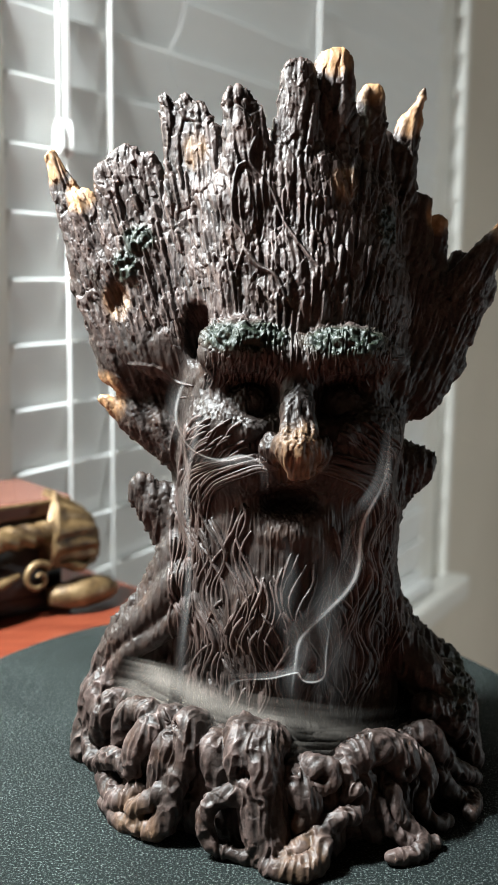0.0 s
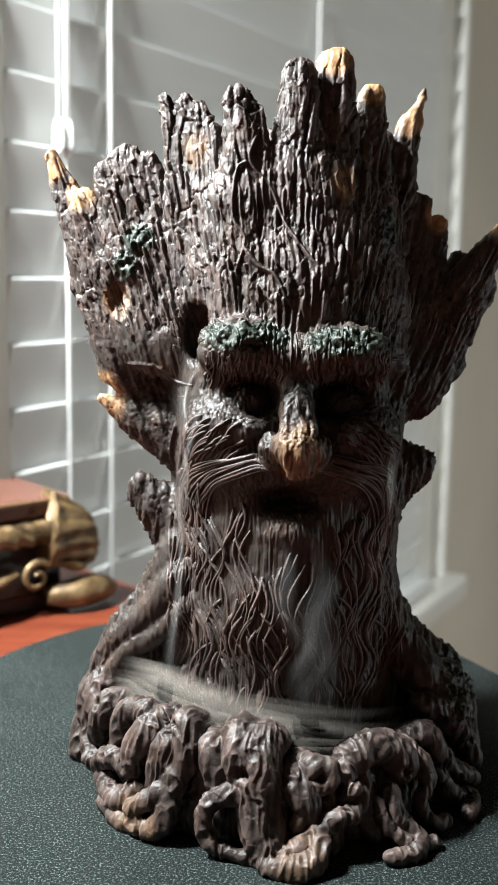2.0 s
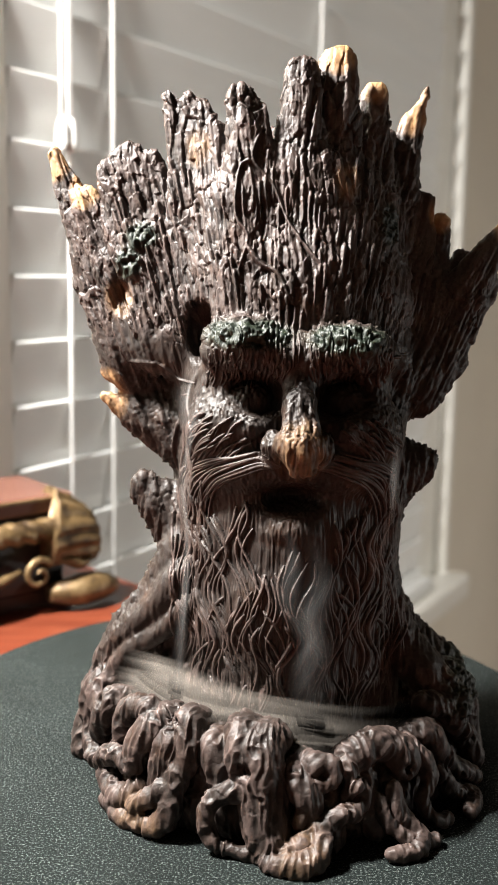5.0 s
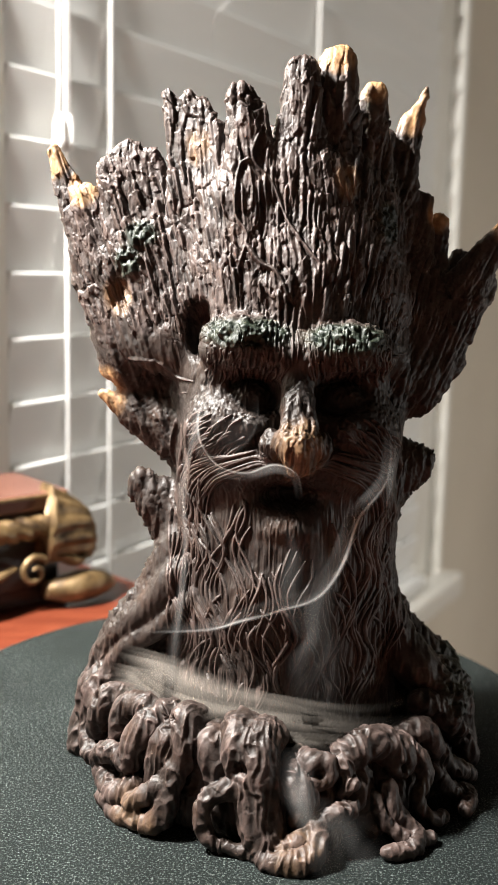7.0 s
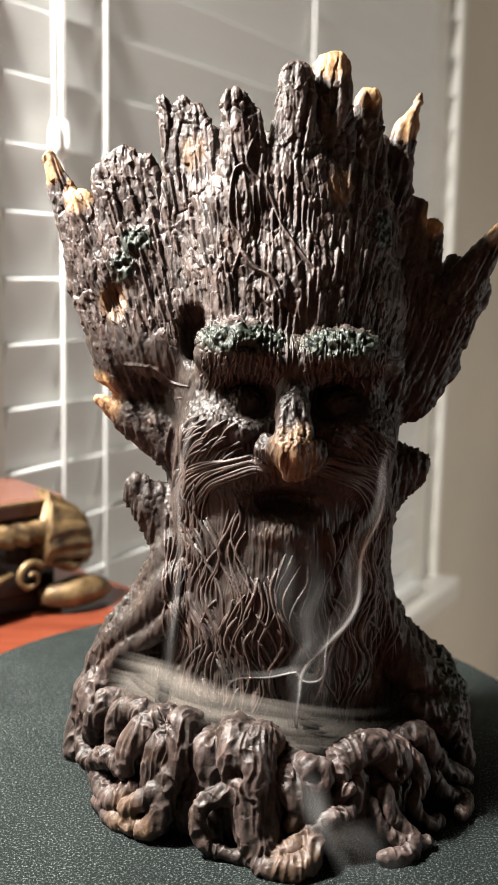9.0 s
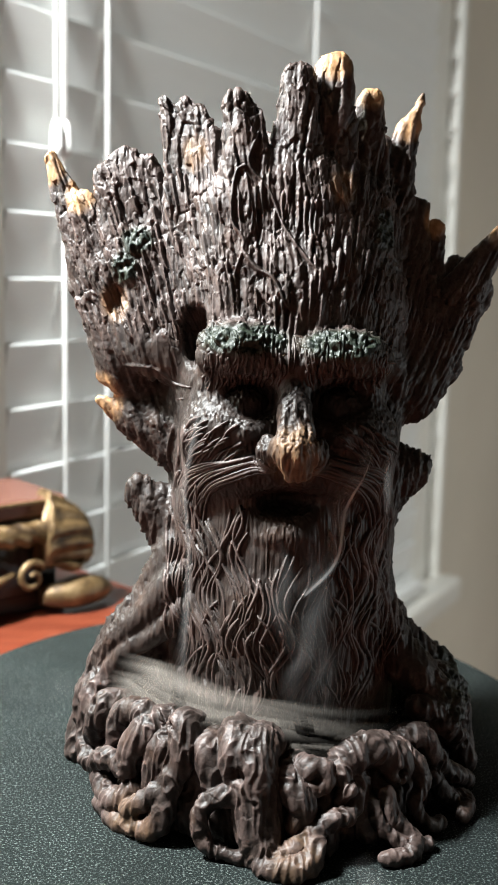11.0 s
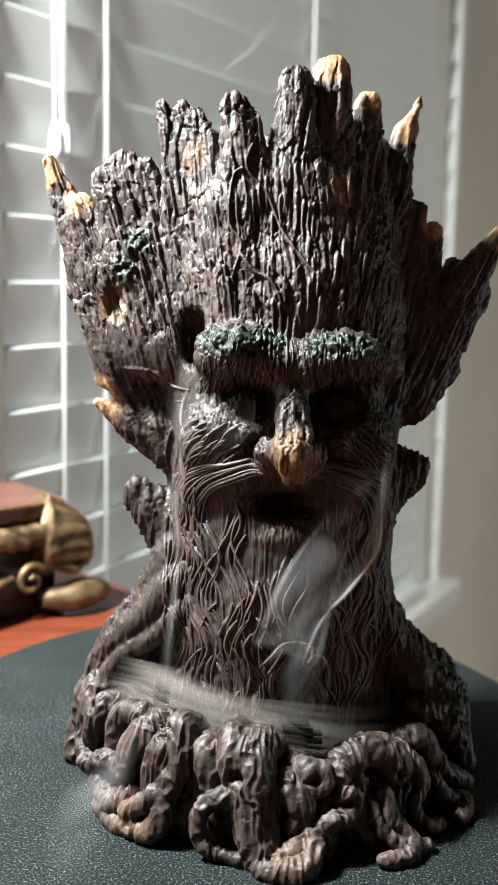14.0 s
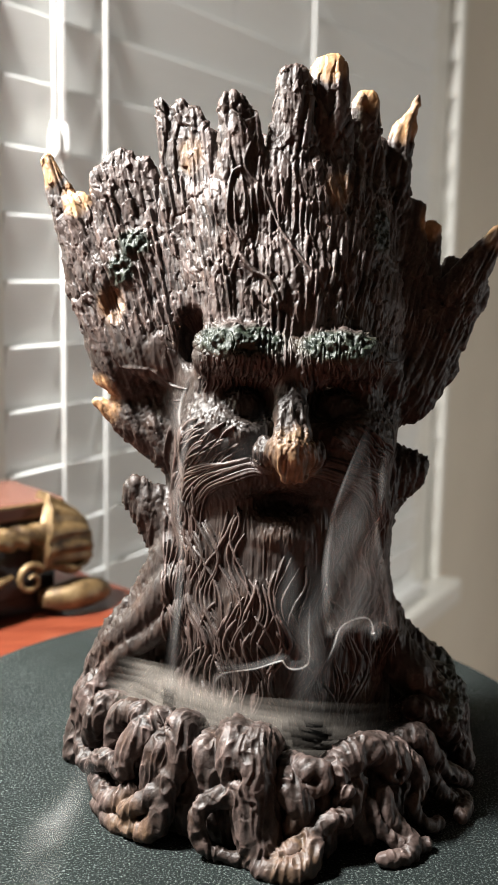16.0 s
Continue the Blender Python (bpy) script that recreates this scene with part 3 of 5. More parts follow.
def sculpt_basin():
    # a low wall round the sunken floor
    for a in range(0, 360, 12):
        cone(ring(0.0530, a, 0.008), ring(0.0530, a + 12, 0.008), 0.0085, 0.0085, 0.003)
        cone(ring(0.0530, a, 0.020), ring(0.0530, a + 12, 0.020), 0.0048, 0.0048, 0.004)
    # shoulder of the trunk that runs down into the rim
    root([(-58, 0.037, 0.0720), (-68, 0.044, 0.0590), (-77, 0.0530, 0.0480), (-84, 0.0585, 0.0370), (-82, 0.0600, 0.0290), (-72, 0.0610, 0.0240)], [0.0050, 0.0042, 0.0036, 0.0030, 0.0028, 0.0026], 0.003)
    root([(-66, 0.036, 0.0800), (-76, 0.043, 0.0630), (-84, 0.0520, 0.0510), (-90, 0.0580, 0.0380), (-88, 0.0610, 0.0260)], [0.0050, 0.0040, 0.0030, 0.0026, 0.0024], 0.003)
    root([(-50, 0.036, 0.0640), (-62, 0.043, 0.0530), (-72, 0.0520, 0.0440), (-79, 0.0570, 0.0340)], [0.0036, 0.0028, 0.0024, 0.0020], 0.002)
    root([(-88, 0.0540, 0.0300), (-84, 0.0620, 0.0280), (-83, 0.0640, 0.0220), (-80, 0.0630, 0.0130), (-70, 0.0640, 0.0090)], [0.0040, 0.0038, 0.0036, 0.0034, 0.0030])
    root([(-66, 0.0520, 0.0290), (-67, 0.0585, 0.0300), (-68, 0.0615, 0.0250), (-72, 0.0620, 0.0160)], [0.0036, 0.0036, 0.0032, 0.0028])
    burrow(-67, 0.0640, 0.0300, 0.0018, 1.3)
    # hooded root and the one that leans across it
    root([(-56, 0.0600, 0.0170), (-55, 0.0605, 0.0270), (-52, 0.0580, 0.0325), (-46, 0.0565, 0.0335), (-41, 0.0575, 0.0300)], [0.0020, 0.0026, 0.0034, 0.0036, 0.0036])
    root([(-38, 0.0530, 0.0330), (-41, 0.0590, 0.0305), (-44, 0.0615, 0.0245), (-46, 0.0630, 0.0180)], [0.0040, 0.0042, 0.0038, 0.0034])
    burrow(-46.5, 0.0665, 0.0185, 0.0017, 1.3)
    root([(-34, 0.0520, 0.0300), (-34, 0.0585, 0.0270), (-36, 0.0600, 0.0190), (-38, 0.0600, 0.0100)], [0.0046, 0.0046, 0.0040, 0.0030])
    # upright root with a blunt head
    root([(-28, 0.0500, 0.0320), (-29, 0.0560, 0.0345), (-27.5, 0.0585, 0.0300), (-28, 0.0600, 0.0240), (-29.5, 0.0625, 0.0190), (-30, 0.0645, 0.0120), (-31, 0.0650, 0.0060)], [0.0036, 0.0042, 0.0040, 0.0034, 0.0028, 0.0026, 0.0030])
    burrow(-31, 0.0600, 0.0352, 0.0011, 1.2)
    root([(-30, 0.0630, 0.0195), (-34, 0.0650, 0.0140), (-38, 0.0660, 0.0100), (-41.5, 0.0665, 0.0070)], [0.0022, 0.0022, 0.0022, 0.0026])
    root([(-51, 0.0665, 0.0030), (-46, 0.0670, 0.0016), (-40, 0.0665, 0.0036), (-34, 0.0665, 0.0030), (-32, 0.0660, 0.0080), (-31, 0.0640, 0.0130)], [0.0018, 0.0026, 0.0028, 0.0026, 0.0022, 0.0020])
    root([(-62, 0.0640, 0.0090), (-58, 0.0650, 0.0155), (-53, 0.0640, 0.0180), (-47, 0.0630, 0.0170)], [0.0020, 0.0024, 0.0026, 0.0022])
    root([(-60, 0.0640, 0.0110), (-54, 0.0655, 0.0085), (-48, 0.0655, 0.0080), (-43, 0.0640, 0.0120)], [0.0022, 0.0024, 0.0022, 0.0018])
    root([(-56, 0.0660, 0.0020), (-50, 0.0660, 0.0050), (-45, 0.0655, 0.0085), (-42, 0.0630, 0.0130)], [0.0020, 0.0022, 0.0022, 0.0018])
    # the broad pale root with its hollow end, and the loop that curls beside it
    root([(-3, 0.0500, 0.0300), (-5, 0.0570, 0.0310), (-6, 0.0600, 0.0255), (-5, 0.0620, 0.0170), (-4, 0.0640, 0.0080), (-2, 0.0660, 0.0020)], [0.0050, 0.0054, 0.0056, 0.0056, 0.0056, 0.0050], 0.002)
    root([(-12, 0.0500, 0.0330), (-11.5, 0.0565, 0.0330), (-10.5, 0.0600, 0.0285), (-9.5, 0.0610, 0.0240)], [0.0042, 0.0044, 0.0044, 0.0036], 0.002)
    burrow(-9.5, 0.0665, 0.0262, 0.0027, 0.9)
    root([(-8, 0.0640, 0.0200), (-14, 0.0640, 0.0185), (-18, 0.0650, 0.0150), (-19.5, 0.0660, 0.0100), (-17, 0.0665, 0.0040), (-10, 0.0670, 0.0020), (-3, 0.0690, 0.0012)], [0.0024, 0.0026, 0.0024, 0.0020, 0.0018, 0.0016, 0.0016])
    root([(-20, 0.0510, 0.0290), (-20, 0.0570, 0.0285), (-18, 0.0590, 0.0240), (-16, 0.0595, 0.0170)], [0.0042, 0.0044, 0.0040, 0.0030])
    # folded knobs at the lowest part of the rim
    root([(7, 0.0520, 0.0240), (9, 0.0590, 0.0255), (11.5, 0.0600, 0.0265), (14, 0.0605, 0.0255), (14.5, 0.0615, 0.0225), (12, 0.0620, 0.0205), (10, 0.0620, 0.0215)], [0.0036, 0.0030, 0.0026, 0.0024, 0.0022, 0.0020, 0.0016], 0.0006)
    root([(18.5, 0.0540, 0.0240), (18.5, 0.0600, 0.0255), (19, 0.0615, 0.0215)], [0.0026, 0.0026, 0.0022], 0.0006)
    root([(2, 0.0520, 0.0230), (4, 0.0590, 0.0220), (6, 0.0620, 0.0190), (8, 0.0630, 0.0150), (5, 0.0630, 0.0100)], [0.0042, 0.0038, 0.0036, 0.0030, 0.0024])
    # a drop-shaped loop whose tail runs down to the mat
    root([(17.5, 0.0630, 0.0170), (20.5, 0.0635, 0.0200), (22.5, 0.0635, 0.0165), (19.5, 0.0650, 0.0130), (16, 0.0655, 0.0130), (10, 0.0665, 0.0095), (4, 0.0690, 0.0050), (-1, 0.0715, 0.0025)], [0.0014, 0.0018, 0.0018, 0.0022, 0.0024, 0.0026, 0.0028, 0.0022], 0.0008)
    root([(-3, 0.0715, 0.0020), (2, 0.0735, 0.0022), (6, 0.0735, 0.0026), (9, 0.0715, 0.0050), (10, 0.0690, 0.0080)], [0.0022, 0.0030, 0.0030, 0.0026, 0.0022])
    root([(15, 0.0560, 0.0180), (14, 0.0600, 0.0110), (14, 0.0630, 0.0040)], [0.0044, 0.0040, 0.0036])
    # the great hood with its hollow end and hanging folds
    root([(20, 0.0540, 0.0230), (23, 0.0580, 0.0275), (31, 0.0570, 0.0280), (37, 0.0590, 0.0250), (38, 0.0610, 0.0215)], [0.0034, 0.0042, 0.0046, 0.0046, 0.0040], 0.0016)
    burrow(36, 0.0660, 0.0215, 0.0023)
    root([(42, 0.0580, 0.0260), (45, 0.0630, 0.0205), (45, 0.0650, 0.0150), (41, 0.0660, 0.0110), (43, 0.0690, 0.0050), (49, 0.0700, 0.0026)], [0.0026, 0.0024, 0.0022, 0.0018, 0.0018, 0.0016], 0.0008)
    root([(31, 0.0640, 0.0170), (32, 0.0670, 0.0100), (35.5, 0.0710, 0.0040), (33, 0.0750, 0.0022), (26, 0.0740, 0.0020)], [0.0020, 0.0022, 0.0022, 0.0020, 0.0016], 0.0008)
    root([(27, 0.0640, 0.0155), (28.5, 0.0670, 0.0080), (34, 0.0720, 0.0026), (40, 0.0740, 0.0020)], [0.0016, 0.0018, 0.0018, 0.0014], 0.0008)
    root([(24, 0.0590, 0.0200), (25, 0.0600, 0.0120), (28, 0.0620, 0.0040)], [0.0040, 0.0036, 0.0034])
    root([(46, 0.0540, 0.0250), (52, 0.0585, 0.0265), (56, 0.0620, 0.0190), (64, 0.0660, 0.0105), (73, 0.0690, 0.0040)], [0.0034, 0.0034, 0.0028, 0.0024, 0.0022])
    root([(54, 0.0620, 0.0140), (58, 0.0660, 0.0060), (64, 0.0700, 0.0026), (56, 0.0730, 0.0022)], [0.0022, 0.0022, 0.0024, 0.0020])
    root([(62, 0.0530, 0.0310), (68, 0.0575, 0.0290), (73, 0.0620, 0.0210), (78, 0.0650, 0.0140), (80, 0.0680, 0.0060)], [0.0034, 0.0036, 0.0034, 0.0034, 0.0030])
    burrow(75, 0.0680, 0.0160, 0.0016, 1.2)
    root([(80, 0.0540, 0.0360), (84, 0.0600, 0.0320), (86, 0.0640, 0.0230), (88, 0.0660, 0.0110), (90, 0.0680, 0.0030)], [0.0046, 0.0048, 0.0044, 0.0040, 0.0034])
    for ang in range(104, 276, 18):
        root([(ang - 3, 0.052, 0.020), (ang, 0.059, 0.023), (ang + 3, 0.065, 0.012), (ang + 6, 0.068, 0.003)], [0.0056, 0.0054, 0.0044, 0.0034])


def front(x, z):
    """The depth of the foremost surface at x, z."""
    i = np.clip(np.rint((np.asarray(x) - LOW[0]) / H).astype(int), 0, FIELD.shape[0] - 1)
    k = np.clip(np.rint((np.asarray(z) - LOW[2]) / H).astype(int), 0, FIELD.shape[2] - 1)
    return FRONT[i, k]


def skin():
    """The field's surface as quads (surface nets)."""
    s = FIELD < 0
    c = [s[i:s.shape[0] - 1 + i, j:s.shape[1] - 1 + j, k:s.shape[2] - 1 + k] for i in (0, 1) for j in (0, 1) for k in (0, 1)]
    some, every = np.zeros_like(c[0]), np.ones_like(c[0])
    for q in c:
        some |= q
        every &= q
    ids = np.argwhere(some & ~every)
    val = np.stack([FIELD[ids[:, 0] + i, ids[:, 1] + j, ids[:, 2] + k] for i in (0, 1) for j in (0, 1) for k in (0, 1)], 1)
    corner = np.array([(i, j, k) for i in (0, 1) for j in (0, 1) for k in (0, 1)], float)
    total, count = np.zeros((len(ids), 3)), np.zeros(len(ids))
    for a in range(8):
        for b in range(a + 1, 8):
            if np.abs(corner[a] - corner[b]).sum() == 1:
                cross = (val[:, a] < 0) != (val[:, b] < 0)
                t = np.where(cross, val[:, a] / np.where(cross, val[:, a] - val[:, b], 1), 0)
                total += np.where(cross[:, None], corner[a] + t[:, None] * (corner[b] - corner[a]), 0)
                count += cross
    co = LOW + H * (ids + total / count[:, None])
    number = np.full(c[0].shape, -1, np.int32)
    number[ids[:, 0], ids[:, 1], ids[:, 2]] = np.arange(len(ids))
    quads = []
    for axis in range(3):
        lo = [slice(1, -1)] * 3
        hi = [slice(1, -1)] * 3
        lo[axis], hi[axis] = slice(0, -1), slice(1, None)
        a, b = s[tuple(lo)], s[tuple(hi)]
        e = np.argwhere(a != b)
        flip = a[e[:, 0], e[:, 1], e[:, 2]]
        e = e + np.array([0 if k == axis else 1 for k in range(3)])
        u, v = [k for k in range(3) if k != axis]
        du, dv = np.eye(3, dtype=int)[u], np.eye(3, dtype=int)[v]
        q = np.stack([number[tuple((e - o).T)] for o in (0 * du, du, du + dv, dv)], 1)
        if axis == 1:
            flip = ~flip
        quads.append(np.where(flip[:, None], q, q[:, ::-1]))
    return co, np.vstack(quads)


def normals_of(co, quads):
    n = np.cross(co[quads[:, 2]] - co[quads[:, 0]], co[quads[:, 3]] - co[quads[:, 1]])
    out = np.zeros_like(co)
    for k in range(4):
        np.add.at(out, quads[:, k], n)
    return out / (np.linalg.norm(out, axis=1, keepdims=True) + 1e-12)


def near(co, x, z, rx, rz):
    """1 inside an upright ellipse of the front view, fading out at its border."""
    d = np.sqrt(((co[:, 0] - x) / rx) ** 2 + ((co[:, 2] - z) / rz) ** 2)
    return np.clip((1.25 - d) / 0.5, 0, 1)


def bark_relief(co):
    """Depth of the carved bark at the points co, with its ridge, amber and moss masks."""
    x, y, z = co.T
    wide = 0.09 + np.maximum(z - 0.11, 0)
    u, v = x / wide, y / wide
    warp = wave(np.stack([u * 14, v * 14, z * 60], 1), 3)
    bend = wave(np.stack([x * 90, y * 90, z * 90], 1), 4)
    # long sharp fibres along the grain, and split plates leaning off them
    fibre = 1 - 2.2 * np.abs(wave(np.stack([u * 62 + 0.7 * warp, v * 10, z * 19 + 0.4 * bend], 1), 11))
    fibre2 = 1 - 2.2 * np.abs(wave(np.stack([u * 135 + warp, v * 16, z * 60 + 0.6 * bend], 1), 12))
    low = np.clip((0.046 - z) / 0.006, 0, 1)
    face = np.clip((0.150 - z) / 0.006, 0, 1) * (1 - low) * np.clip((-0.012 - y) / 0.01, 0, 1)
    side = np.clip(1 - face - low, 0, 1)

    def cells_where(mask, p, seed):
        out = [np.ones(len(p)), 0.5 * np.ones(len(p)), np.zeros(len(p))]
        for full, value in zip(out, cells(p[mask], seed)[1:]):
            full[mask] = value
        return out

    gap, tone, lean = cells_where(side > 0.01, np.stack([u * 40 + 0.6 * warp, v * 9, z * 60 + 0.9 * bend], 1), 7)
    gap2, tone2, lean2 = cells_where(side > 0.01, np.stack([u * 95 + 0.6 * warp, v * 18, z * 240 + bend], 1), 8)
    b = wave(np.stack([u * 130 + warp, v * 130, z * 120], 1), 15)
    c = wave(np.stack([x * 620, y * 620, z * 420], 1), 13)
    d = wave(np.stack([x * 150, y * 150, z * 130], 1), 14)
    crack = np.clip(1 - gap / 0.12, 0, 1)
    fine = 1 - 2.2 * np.abs(wave(np.stack([x * 1300, y * 900, z * 620], 1), 19))
    plates = 0.70 * fibre + 0.50 * fibre2 + 1.1 * (tone - 0.5) + 0.85 * lean - 0.45 * crack + 0.7 * (tone2 - 0.5) + 1.1 * lean2 + 0.30 * c + 0.4 * d + 0.16 * fine - 0.25
    relief = 0.00056 * side * plates
    relief += 0.00035 * face * (0.8 * b + 0.5 * c + 0.5 * d)
    wrinkle = 1 - 2.2 * np.abs(wave(np.stack([x * 480 + d, y * 480 + d, z * 200 + 0.6 * d], 1), 16))
    fold = wave(np.stack([x * 130, y * 130, z * 130], 1), 17)
    gap3, tone3, lean3 = cells_where(low > 0.01, np.stack([x * 260 + 0.5 * d, y * 260, z * 200], 1), 9)
    around = np.arctan2(x, -y)
    grooves = 1 - 2.2 * np.abs(wave(np.stack([around * 34 + 0.8 * d, np.hypot(x, y) * 60, z * 55], 1), 18))
    gnarl = 0.60 * fold + 0.85 * wrinkle + 0.70 * grooves + 0.30 * lean3 - 0.10 * np.clip(1 - gap3 / 0.12, 0, 1) + 0.35 * c
    relief += low * 0.00056 * gnarl
    # raised plates take the light colour, hollows the dark: brushing plus painted shade
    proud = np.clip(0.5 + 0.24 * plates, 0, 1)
    # less brushing on the sides below the crown, also darkened for its shade
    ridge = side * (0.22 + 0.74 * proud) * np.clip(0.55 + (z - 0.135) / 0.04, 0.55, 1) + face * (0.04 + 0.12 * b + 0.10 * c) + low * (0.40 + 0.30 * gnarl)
    nose = near(co, 0.003, 0.119, 0.010, 0.014) * (y < -0.040)
    relief += nose * 0.0005 * np.tanh(3 * wave(np.stack([x * 900, y * 300, z * 160], 1), 31))
    ridge += 0.2 * nose
    # moss: two brows and patches on the bark
    moss = near(co, -0.0115, 0.1500, 0.0135, 0.0042) + near(co, 0.0170, 0.1490, 0.0120, 0.0042)
    moss = moss * (y < -0.025) + (near(co, -0.0455, 0.1785, 0.0052, 0.0040) + near(co, -0.0495, 0.1700, 0.0042, 0.0052)) * (y < 0.0)
    moss += near(co, 0.0310, 0.1830, 0.0035, 0.0065) * (y < -0.01) + near(co, 0.0630, 0.0330, 0.0080, 0.0090) * (y > -0.04)
    tuft = wave(np.stack([x * 480, y * 480, z * 480], 1), 41) + 0.6 * wave(np.stack([x * 950, y * 950, z * 950], 1), 42)
    moss = np.clip(moss, 0, 1)
    relief = relief * (1 - 0.6 * moss) + moss * (0.0010 + 0.0011 * tuft)
    # bare wood on broken tips
    amber = np.zeros(len(co))
    for tx, tz, r, s in ((-0.0755, 0.2035, 0.0055, .65), (-0.0650, 0.1930, 0.0045, .7), (0.0142, 0.2365, 0.0060, 1), (0.0265, 0.2270, 0.0046, 1), (0.0400, 0.2210, 0.0060, .7),
                         (0.0512, 0.1880, 0.0045, .8), (0.0725, 0.1855, 0.005, .9), (-0.0575, 0.1275, 0.006, .8), (-0.0280, 0.2050, 0.004, .2), (0.0170, 0.195, 0.0040, .3),
                         (-0.0530, 0.1590, 0.0045, .25), (0.004, 0.1165, 0.007, .30), (-0.0430, 0.0030, 0.007, .14), (0.0060, 0.0040, 0.007, .10)):
        amber = np.maximum(amber, s * near(co, tx, tz, r, r * 1.3))
    amber = np.clip(amber * (1 + 0.8 * b), 0, 1)
    relief *= 1 - 0.5 * np.clip(amber, 0, 1)
    return relief, np.clip(ridge, 0, 1), np.clip(amber, 0, 1), moss


STRANDS = []


def strand(points, r0, r1, lift=0.0002, n=16, ridge=0.75):
    """A carved hair or root that lies on the front of the figure."""
    p = swoop([(a, 0, b) for a, b in points], n)
    y = front(p[:, 0], p[:, 2])
    y = np.convolve(np.pad(y, 2, "edge"), np.ones(5) / 5, "valid")
    p[:, 1] = y - lift
    if y.max() - y.min() > 0.03:
        return
    STRANDS.append((p, np.linspace(r0, r1, n) * np.minimum(1, 0.35 + 2.2 * np.sin(np.linspace(0.05, math.pi - 0.05, n)))))


def hair():
    rnd = random.Random(11)
    # beard, in wavering locks from the cheeks and the lip to the basin
    for col in range(44):
        x = -0.0345 + 0.00172 * col + rnd.uniform(-0.0010, 0.0010)
        z = 0.100 - rnd.uniform(0, 0.010) if abs(x - 0.003) > 0.012 else 0.086 - rnd.uniform(0, 0.010)
        phase, grow = 2.6 * math.sin(170 * x) + rnd.uniform(-0.35, 0.35), rnd.uniform(215, 237)
        while z > 0.036:
            length = rnd.uniform(0.014, 0.036)
            sway = rnd.uniform(0.0014, 0.0032)
            pts = []
            for k in range(7):
                zz = z - length * k / 6
                if zz < 0.026:
                    break
                pts.append((x + sway * math.sin(phase + zz * grow) - 0.12 * (x - 0.003) * k / 6, zz))
            if len(pts) > 3:
                strand(pts, rnd.uniform(0.00050, 0.00085), 0.00030, 0, 22)
            z -= length * rnd.uniform(0.55, 1.0)
            x += rnd.uniform(-0.001, 0.001)
    # crossing tufts
    for i in range(24):
        x, z, lean = rnd.uniform(-0.030, 0.034), rnd.uniform(0.045, 0.088), rnd.choice((-1, 1)) * rnd.uniform(0.003, 0.008)
        if abs(x - 0.003) < 0.010 and z > 0.075:
            continue
        strand([(x, z), (x + 0.5 * lean, z - 0.004), (x + 0.9 * lean, z - 0.010), (x + lean, z - 0.017)], 0.0006, 0.0003, 0, 16)
    # moustache sweeping from the nose to the cheeks
    for side in (-1, 1):
        for i in range(15):
            f = i / 14
            j = [rnd.uniform(-0.0008, 0.0008) for _ in range(6)]
            a = (0.003 + side * (0.0045 + 0.006 * f), 0.1118 + 0.0040 * f)
            b = (0.003 + side * (0.0140 + 0.004 * f) + j[0], 0.1088 + 0.0055 * f + j[1])
            c = (0.003 + side * (0.0225 + 0.005 * f) + j[2], 0.1035 + 0.0080 * f + j[3])
            d = (0.003 + side * (0.0270 + 0.006 * f) + 2 * j[4], 0.0930 + 0.0110 * f + 3 * j[5])
            e = (0.003 + side * (0.0270 + 0.007 * f) + 3 * j[4], 0.0740 + 0.0120 * f + 4 * j[5])
            strand([a, b, c, d, e], rnd.uniform(0.0005, 0.0008), 0.0003, 0, 26)
        # hair on the cheek and crow's feet
        for i in range(30):
            t = rnd.random()
            x0 = 0.003 + side * (0.0145 + 0.014 * t + rnd.uniform(-0.002, 0.002))
            z0 = 0.1260 - 0.010 * rnd.random()
            strand([(x0, z0), (x0 + side * 0.003, z0 - 0.002), (x0 + side * 0.0055, z0 - 0.006)], rnd.uniform(0.0003, 0.0006), 0.0003, 0, 12)
        # bristles under the brow
        for i in range(70):
            x0 = 0.003 + side * rnd.uniform(0.003, 0.027)
            z0 = rnd.uniform(0.1385, 0.1480)
            strand([(x0, z0), (x0 + rnd.uniform(-0.0006, 0.0006), z0 - 0.0025), (x0 + side * 0.0008, z0 - 0.005)], 0.0005, 0.0003, 0, 10)
    # climbing vines on the forehead and thin roots on the sides
    strand([(-0.0088, 0.2110), (-0.0116, 0.2014), (-0.0050, 0.1927), (-0.0007, 0.1830), (0.0055, 0.1745), (0.0118, 0.1673)], 0.0006, 0.00045, 0.0008, 40, 0.9)
    strand([(-0.0116, 0.2010), (-0.0152, 0.1985), (-0.0162, 0.1850), (-0.0126, 0.1784), (-0.0150, 0.1690)], 0.0006, 0.00045, 0.0008, 30, 0.9)
    strand([(-0.0130, 0.1760), (-0.0085, 0.1705), (-0.0036, 0.1678), (0.0009, 0.1592)], 0.0008, 0.0005, 0.0009, 26, 1.0)
    strand([(-0.0500, 0.1395), (-0.0400, 0.1390), (-0.0330, 0.1345), (-0.0280, 0.1340)], 0.0005, 0.0004, 0.0006, 20, 0.8)
    strand([(-0.0430, 0.1330), (-0.0360, 0.1290), (-0.0300, 0.1300)], 0.0004, 0.0003, 0.0006, 16, 0.7)
    strand([(0.0310, 0.1440), (0.0390, 0.1440), (0.0450, 0.1510)], 0.0005, 0.0003, 0.0006, 16, 0.7)
    for i in range(60):
        side = rnd.choice((-1, 1))
        x = 0.003 + side * rnd.uniform(0.028, 0.038)
        z = rnd.uniform(0.060, 0.125)
